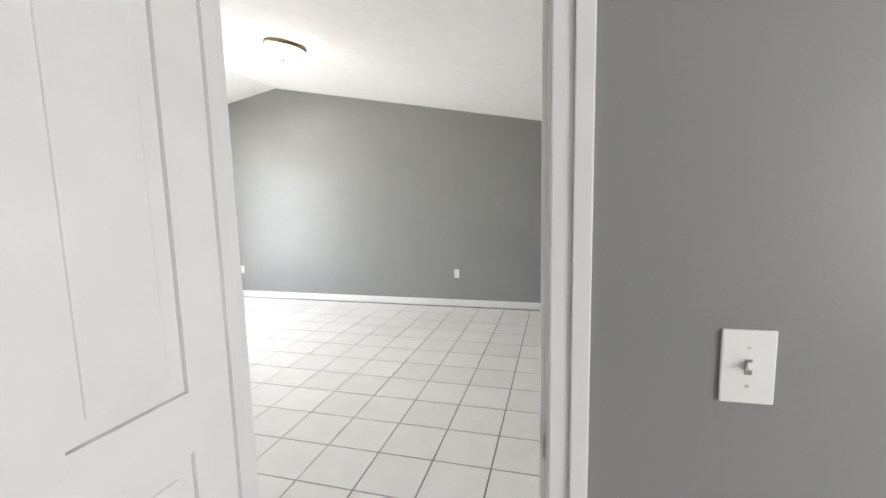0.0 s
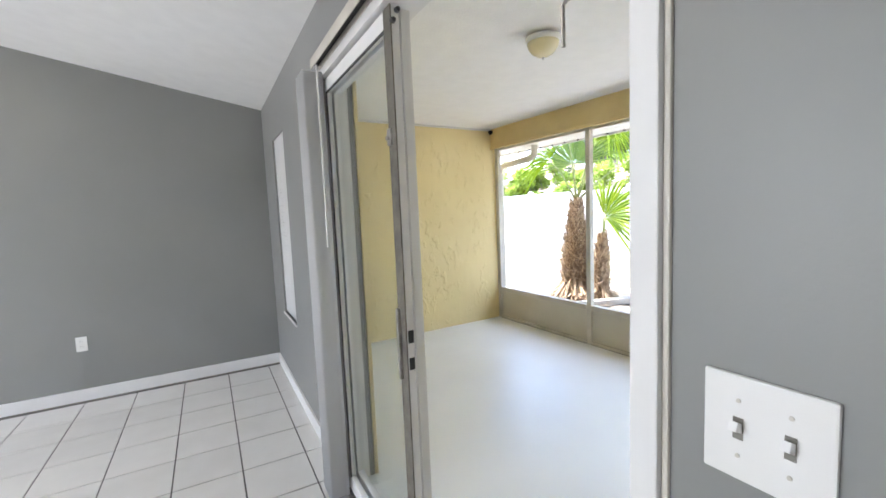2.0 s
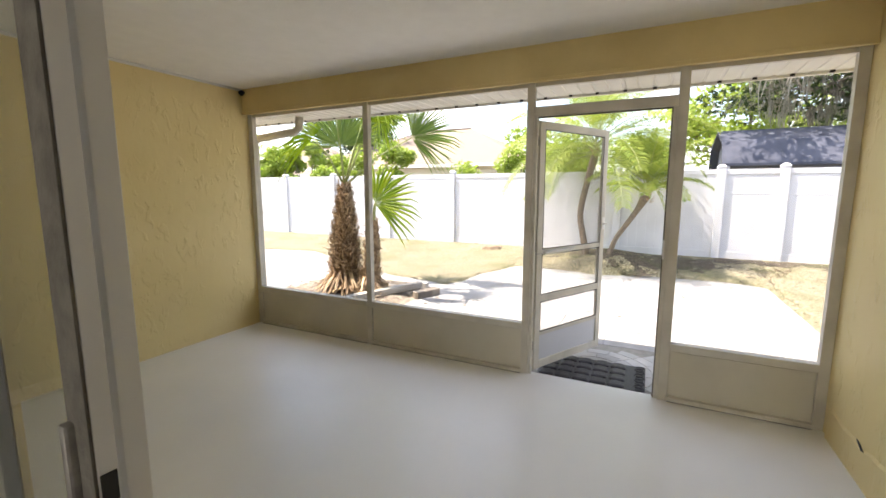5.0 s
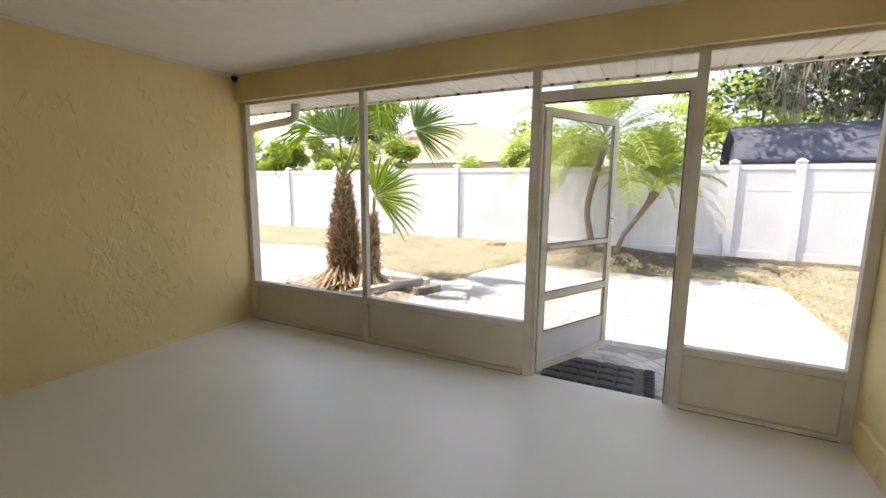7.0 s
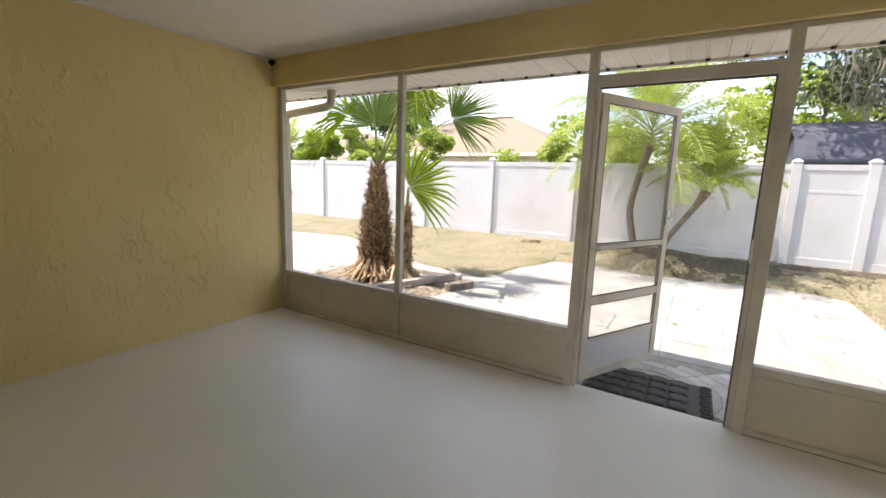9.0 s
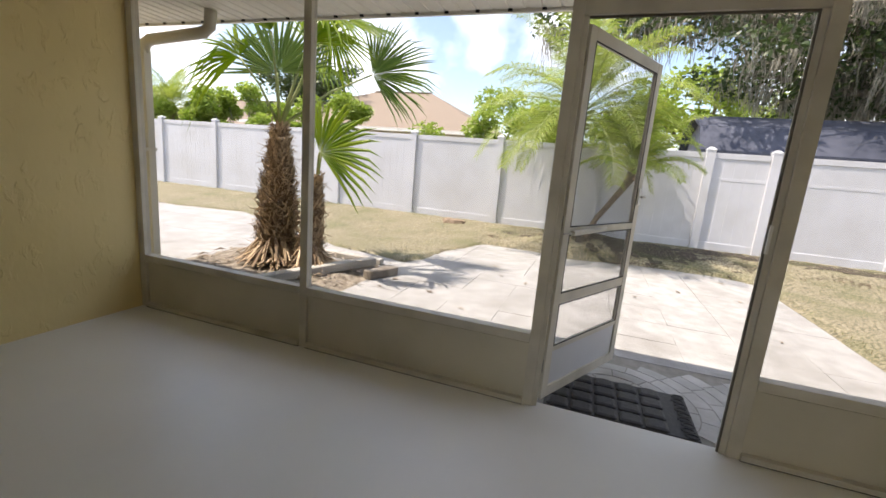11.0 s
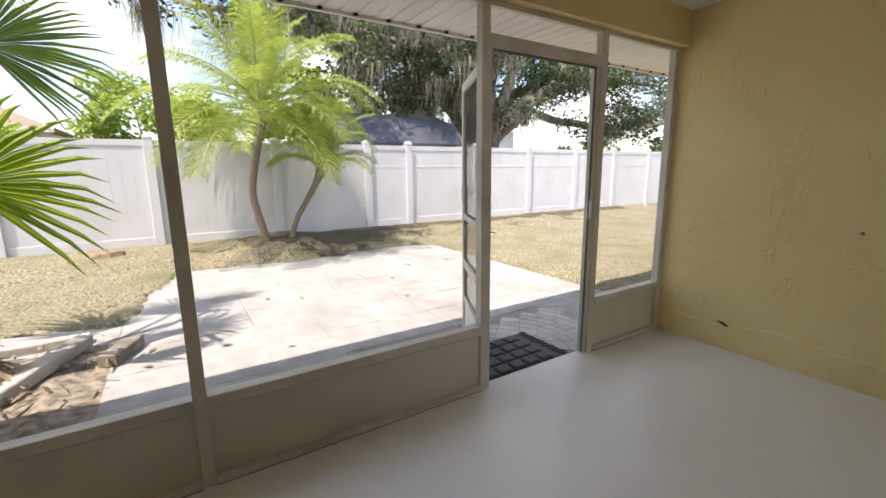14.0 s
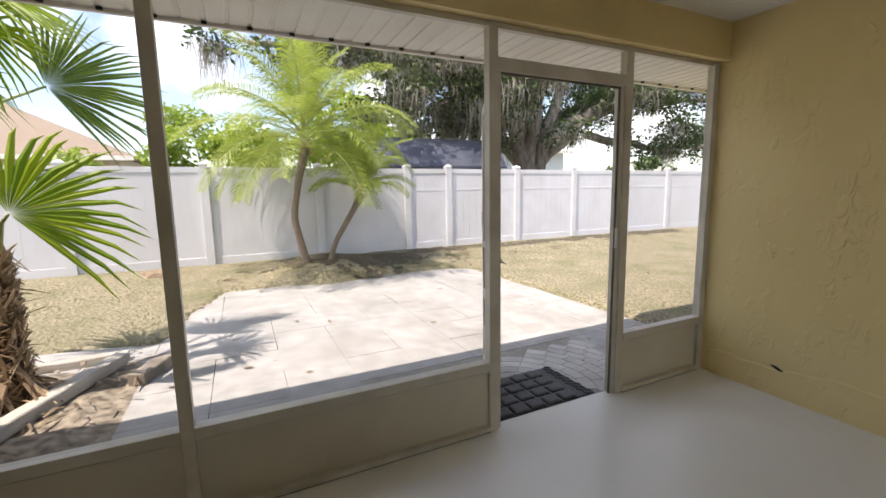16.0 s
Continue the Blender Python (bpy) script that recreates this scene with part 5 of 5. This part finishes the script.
for a, b in zip(POST_Y, POST_Y[1:]):
    y1, y0 = a - 0.064, b + 0.064
    part("top_rail", boxes(((FX - 0.022, y0, F_TOP - 0.09), (FX + 0.022, y1, F_TOP)), bevel=0.004), VINYL, fence)
    part("bottom_rail", boxes(((FX - 0.022, y0, 0.13), (FX + 0.022, y1, 0.27)), bevel=0.004), VINYL, fence)
    split = F_TOP - 0.42 if b < 0.5 else None
    if split:
        part("mid_rail", boxes(((FX - 0.014, y0, split - 0.025), (FX + 0.014, y1, split + 0.025)), bevel=0.004), VINYL, fence)
    n = max(3, round((y1 - y0) / 0.15))
    w = (y1 - y0) / n
    for z0, z1 in (((0.27, split - 0.025), (split + 0.025, F_TOP - 0.09)) if split else ((0.27, F_TOP - 0.09),)):
        bm = bmesh.new()
        box(bm, (-0.011, -w / 2 + 0.0003, 0), (0.011, w / 2 - 0.0003, z1 - z0))
        bmesh.ops.bevel(bm, geom=[e for e in bm.edges if abs(e.verts[0].co.z - e.verts[1].co.z) > 0.1], offset=0.0013, segments=1, affect="EDGES")
        board = to_mesh("board", bm, VINYL)
        for i in range(n):
            o = new("board", board)
            o.parent, o.location = fence, (FX, y0 + (i + 0.5) * w, z0)

# ---- beyond the fence ----
shed = thing("garden_shed", None, None, "garden shed with a dark blue shingled roof", "shed")
part("wall", boxes(((11.9, -3.4, -0.1), (14.4, 0.1, 2.02))), SHED_WALL, shed)
bm = bmesh.new()
prof = [(11.75, 1.98), (12.1, 2.52), (13.1, 2.86), (14.2, 2.52), (14.55, 1.98)]
ends = [[bm.verts.new((x, y, z)) for x, z in prof] for y in (-3.55, 0.28)]
ends += [[bm.verts.new((x, y, z - 0.06)) for x, z in prof] for y in (-3.55, 0.28)]
for i in range(4):
    bm.faces.new((ends[0][i], ends[0][i + 1], ends[1][i + 1], ends[1][i]))
    bm.faces.new((ends[2][i], ends[3][i], ends[3][i + 1], ends[2][i + 1]))
    for a, b in ((0, 2), (1, 3)):
        bm.faces.new((ends[a][i], ends[a][i + 1], ends[b][i + 1], ends[b][i]))
bm.faces.new((ends[0][0], ends[1][0], ends[3][0], ends[2][0]))
bm.faces.new((ends[0][4], ends[1][4], ends[3][4], ends[2][4]))
part("roof", bm, SHED, shed, "dark blue gambrel shingle roof")
for y in (-3.38, 0.08):
    bm = bmesh.new()
    bm.faces.new([bm.verts.new((x, y, z)) for x, z in ((11.9, 2.0), (12.15, 2.46), (13.1, 2.8), (14.15, 2.46), (14.4, 2.0))])
    g = part("gable", bm, SHED_WALL, shed)
    g.modifiers.new("thick", "SOLIDIFY").thickness = 0.05


def hip_house(x0, x1, y0, y1, wall_h, ridge_z, ridge_in, wall_m, roof_m, label):
    ob = thing("house", None, None, label, "house")
    part("wall", boxes(((x0, y0, -0.1), (x1, y1, wall_h))), wall_m, ob)
    e = 0.5
    bm = bmesh.new()
    low = [bm.verts.new(p) for p in ((x0 - e, y0 - e, wall_h - 0.1), (x1 + e, y0 - e, wall_h - 0.1), (x1 + e, y1 + e, wall_h - 0.1), (x0 - e, y1 + e, wall_h - 0.1))]
    xm = (x0 + x1) / 2
    top = [bm.verts.new((xm, y0 + ridge_in, ridge_z)), bm.verts.new((xm, y1 - ridge_in, ridge_z))]
    bm.faces.new(low[::-1])
    bm.faces.new((low[0], low[1], top[0]))
    bm.faces.new((low[1], low[2], top[1], top[0]))
    bm.faces.new((low[2], low[3], top[1]))
    bm.faces.new((low[3], low[0], top[0], top[1]))
    part("roof", bm, roof_m, ob)
    part("fascia", boxes(((x0 - e - 0.02, y0 - e, wall_h - 0.24), (x0 - e, y1 + e, wall_h - 0.09))), SOFFIT, ob)
    part("ridge_cap", boxes(((xm - 0.12, y0 + ridge_in, ridge_z - 0.02), (xm + 0.12, y1 - ridge_in, ridge_z + 0.05)), bevel=0.02), roof_m, ob)
    for k in range(3):
        y = y0 + (y1 - y0) * (k + 0.5) / 3
        wd = part("window", boxes(((x0 - 0.03, y - 0.6, 0.9), (x0 + 0.01, y + 0.6, 2.0))), TRIM, ob)
        part("pane", boxes(((x0 - 0.04, y - 0.54, 0.96), (x0 - 0.03, y + 0.54, 1.94))), DARK, wd)
    return ob


hip_house(19.5, 29.5, 7.2, 20.0, 2.75, 5.1, 4.6, WALL_FAR, ROOF_TAN, "single-storey neighbour house with a tan hip roof")
hip_house(30.0, 38.0, 27.0, 41.0, 2.9, 5.6, 4.0, WALL_FAR, ROOF_TAN, "distant house with a tan hip roof")
hip_house(24.0, 31.0, -16.5, -5.5, 3.9, 5.7, 3.4, WALL_BLUE, WALL_BLUE, "pale blue house behind the oak")

# ---- yard details ----
stump = thing("tree_stump", None, None, "low cut tree stump in the dry grass", "stump")
prof = [(0.27, -0.06), (0.24, 0.03), (0.215, 0.085), (0.19, 0.09), (0.02, 0.093)]
sv, sf = revolve(prof, 22)
sv = [v + Vector((noise.noise(v * 7), noise.noise(v * 7 + Vector((4, 0, 0))), 0.3 * noise.noise(v * 6))) * 0.05 for v in sv]
part("wood", ([v + Vector((8.65, 4.72, 0.09)) for v in sv], sf), STUMP, stump)

vs, fs = [], []
rng = random.Random(88)
for _ in range(170):
    x, y = rng.uniform(3.78, 5.25), rng.uniform(4.32, 6.2)
    a, ln, w = rng.uniform(0, 6.28), rng.uniform(0.02, 0.09), rng.uniform(0.004, 0.012)
    d, n = Vector((math.cos(a), math.sin(a), 0)), Vector((-math.sin(a), math.cos(a), 0))
    p = Vector((x, y, 0.02 + rng.uniform(0, 0.015)))
    k = len(vs)
    vs += [p - d * ln - n * w, p - d * ln + n * w, p + n * w + Vector((0, 0, rng.uniform(0.0, 0.03))), p - n * w + Vector((0, 0, 0.015)), p + d * ln + n * w * 0.4, p + d * ln - n * w * 0.4]
    fs += [(k, k + 1, k + 2, k + 3), (k + 3, k + 2, k + 4, k + 5)]
thing("palm_debris", (vs, fs), LITTER, "dry brown palm husks scattered on the bed", "mulch", kind="stuff")

mat_ob = thing("doormat", None, None, "black rubber doormat with scale-shaped pads", "doormat", m=pose(3.365, 1.995, -0.022, 0, 0, 0.6))
part("backing", boxes(((-0.225, -0.375, 0), (0.225, 0.375, 0.006)), bevel=0.002), RUBBER, mat_ob)
for r in range(4):
    for c in range(5):
        cx, cy = -0.225 + 0.056 + r * 0.112, -0.245 + 0.061 + c * 0.122
        vs = []
        prof2 = [(-0.052, -0.046), (-0.044, -0.056), (0.028, -0.056), (0.046, -0.034), (0.052, 0.0), (0.046, 0.034), (0.028, 0.056), (-0.044, 0.056), (-0.052, 0.046)]
        n = len(prof2)
        vs = [Vector((cx + x, cy + y, 0.006)) for x, y in prof2] + [Vector((cx + x * 0.95, cy + y * 0.95, 0.015)) for x, y in prof2] + [Vector((cx + x * 0.72, cy + y * 0.72, 0.021)) for x, y in prof2]
        fs = [tuple(range(2 * n, 3 * n))] + [(k * n + i, k * n + (i + 1) % n, (k + 1) * n + (i + 1) % n, (k + 1) * n + i) for k in (0, 1) for i in range(n)]
        part("pad", (vs, fs), RUBBER, mat_ob)
for s in (-1, 1):
    for i in range(9):
        ring = [(math.cos(a) * 0.021 - 0.2 + i * 0.05, s * 0.335 + math.sin(a) * 0.03 + (0.005 if i % 2 else -0.005), 0.009) for a in [k * math.pi / 5 for k in range(11)]]
        part("scroll", tube_data(ring, [0.0045] * 11, 5), RUBBER, mat_ob)

# small marks on the porch walls
thing("corner_knot", boxes(((2.94, 5.19, 2.265), (2.984, 5.232, 2.294)), ((2.95, 5.2, 2.25), (2.975, 5.225, 2.30)), bevel=0.008), DARK, "small dark wasp nest in the ceiling corner", "nest")
thing("wall_nail", tube_data([(1.95, 0.70, 0.89), (1.95, 0.712, 0.89), (1.95, 0.716, 0.887)], [0.011, 0.010, 0.006], 8), METAL, "small rusty nail stub in the wall", "nail")
bm = bmesh.new()
a = [bm.verts.new(p) for p in ((2.53, 0.7135, 0.172), (2.555, 0.7135, 0.166), (2.60, 0.7135, 0.186), (2.61, 0.7135, 0.196), (2.575, 0.7135, 0.194))]
b = [bm.verts.new((v.co.x, 0.716, v.co.z)) for v in a]
bm.faces.new(b)
for k in range(5):
    bm.faces.new((a[k], b[k], b[(k + 1) % 5], a[(k + 1) % 5]))
thing("plaster_chip", bm, DARK, "dark chipped hole at the plaster patch", "chip")

# leaf mould and mulch below the date palms and along the fence
vs, fs, seen = [], [], {}
st = 0.06


def mould(x, y):
    m = 0.95 - math.hypot((x - 8.35) / 0.75, (y - 1.75) / 1.5)
    m = max(m, 0.9 - abs(x - 8.78) / 0.30 - (0.9 if y > 0.6 or y < -7 else 0))
    return m + 0.75 * noise.noise((x * 2.6, y * 2.6, 4)) + 0.45 * noise.noise((x * 8, y * 8, 6)) > 0.16


def mould_v(i, j):
    if (i, j) not in seen:
        x, y = 7.2 + i * st, -7.5 + j * st
        z = ground_z(x, y) + 0.018 * noise.noise((x * 2.3, y * 2.3, 0)) + 0.13 * max(0, 1 - (math.hypot(x - 8.25, y - 2.4) / 0.95) ** 2) + 0.032 + 0.006 * noise.noise((x * 14, y * 14, 2))
        seen[(i, j)] = len(vs)
        vs.append(Vector((x, y, z)))
    return seen[(i, j)]


for i in range(31):
    for j in range(190):
        if mould(7.2 + (i + 0.5) * st, -7.5 + (j + 0.5) * st):
            fs.append((mould_v(i, j), mould_v(i + 1, j), mould_v(i + 1, j + 1), mould_v(i, j + 1)))
thing("leaf_mould", (vs, fs), MOULD, "dark leaf mould below the palms and fence", "mulch", kind="stuff", smooth=True)

# ---- floor tiles of the grey room ----
TP, TW, TD = 0.3315, 0.3235, 0.010
tile_me = to_mesh("tile", boxes(((-TW / 2, -TW / 2, -TD), (TW / 2, TW / 2, 0))), TILE)
cut_me = to_mesh("tile", boxes(((-0.055, -TW / 2, -TD), (0.05, TW / 2, 0))), TILE)
for i in range(-1, 17):
    for j in range(14):
        x, y = 0.003 - TP * i, 0.726 + TP * j
        if x - TW / 2 < SIDE or y - TW / 2 > FAR:
            continue
        o = new("tile", cut_me if i < 0 else tile_me)
        o.parent, o.location = room_floor, (0.227 if i < 0 else x, y, 0.0)

# ---- patio slabs ----
patio = setting("patio", boxes(((3.10, 0.9, -0.09), (4.045, 2.925, -0.034))), JOINT, "pale concrete paver patio with stamped stones at the door", category="patio")
SP = 0.47
rng = random.Random(77)
slab_me = to_mesh("slab", boxes(((-SP / 2 + 0.0008, -SP / 2 + 0.0008, -0.05), (SP / 2 - 0.0008, SP / 2 - 0.0008, 0)), bevel=0.002), PAVER)
for i in range(10):
    for j in range(27):
        x, y = 3.10 + SP * (i + 0.5), 0.10 + SP * (j + 0.5)
        if min(edge_d(x + dx, y + dy) for dx in (-0.2, 0, 0.2) for dy in (-0.2, 0, 0.2)) > 0.02:
            continue
        if x < 4.0 and 0.95 < y < 2.8:
            continue
        if 3.7 < x < 5.2 and 4.3 < y < 6.3:
            continue
        o = new("slab", slab_me)
        o.parent = patio
        o.matrix_basis = pose(x + rng.uniform(-0.003, 0.003), y + rng.uniform(-0.003, 0.003), -0.030 + rng.uniform(-0.0012, 0.0012), rng.uniform(-0.12, 0.12), rng.uniform(-0.12, 0.12), rng.uniform(-0.3, 0.3))

# arcs of stamped stones at the threshold
STEP = Vector((3.45, 2.0))
for ring_i in range(12):
    r0, r1 = 0.06 + 0.095 * ring_i, 0.06 + 0.095 * (ring_i + 1) - 0.005
    n = max(6, int(2 * math.pi * r0 / 0.15))
    for q in range(n):
        a0, a1 = 2 * math.pi * (q + 0.5 * (ring_i % 2)) / n, 2 * math.pi * (q + 1 + 0.5 * (ring_i % 2)) / n
        gap = 0.003 / max(r0, 0.1)
        am, rm = (a0 + a1) / 2, (r0 + r1) / 2
        cx, cy = STEP.x + rm * math.cos(am), STEP.y + rm * math.sin(am)
        if not (3.16 < cx < 3.92 and 0.98 < cy < 2.76):
            continue
        pts = [(r0, a0 + gap), (r0, am), (r0, a1 - gap), (r1, a1 - gap), (r1, am), (r1, a0 + gap)]
        xy = [(min(3.98, max(3.105, STEP.x + r * math.cos(a))), min(2.815, max(0.945, STEP.y + r * math.sin(a)))) for r, a in pts]
        vs = [Vector((x, y, -0.03)) for x, y in xy] + [Vector((x, y, -0.06)) for x, y in xy]
        fs = [tuple(range(6))] + [(i, 6 + i, 6 + (i + 1) % 6, (i + 1) % 6) for i in range(6)]
        part("stone", (vs, fs), STONE, patio)
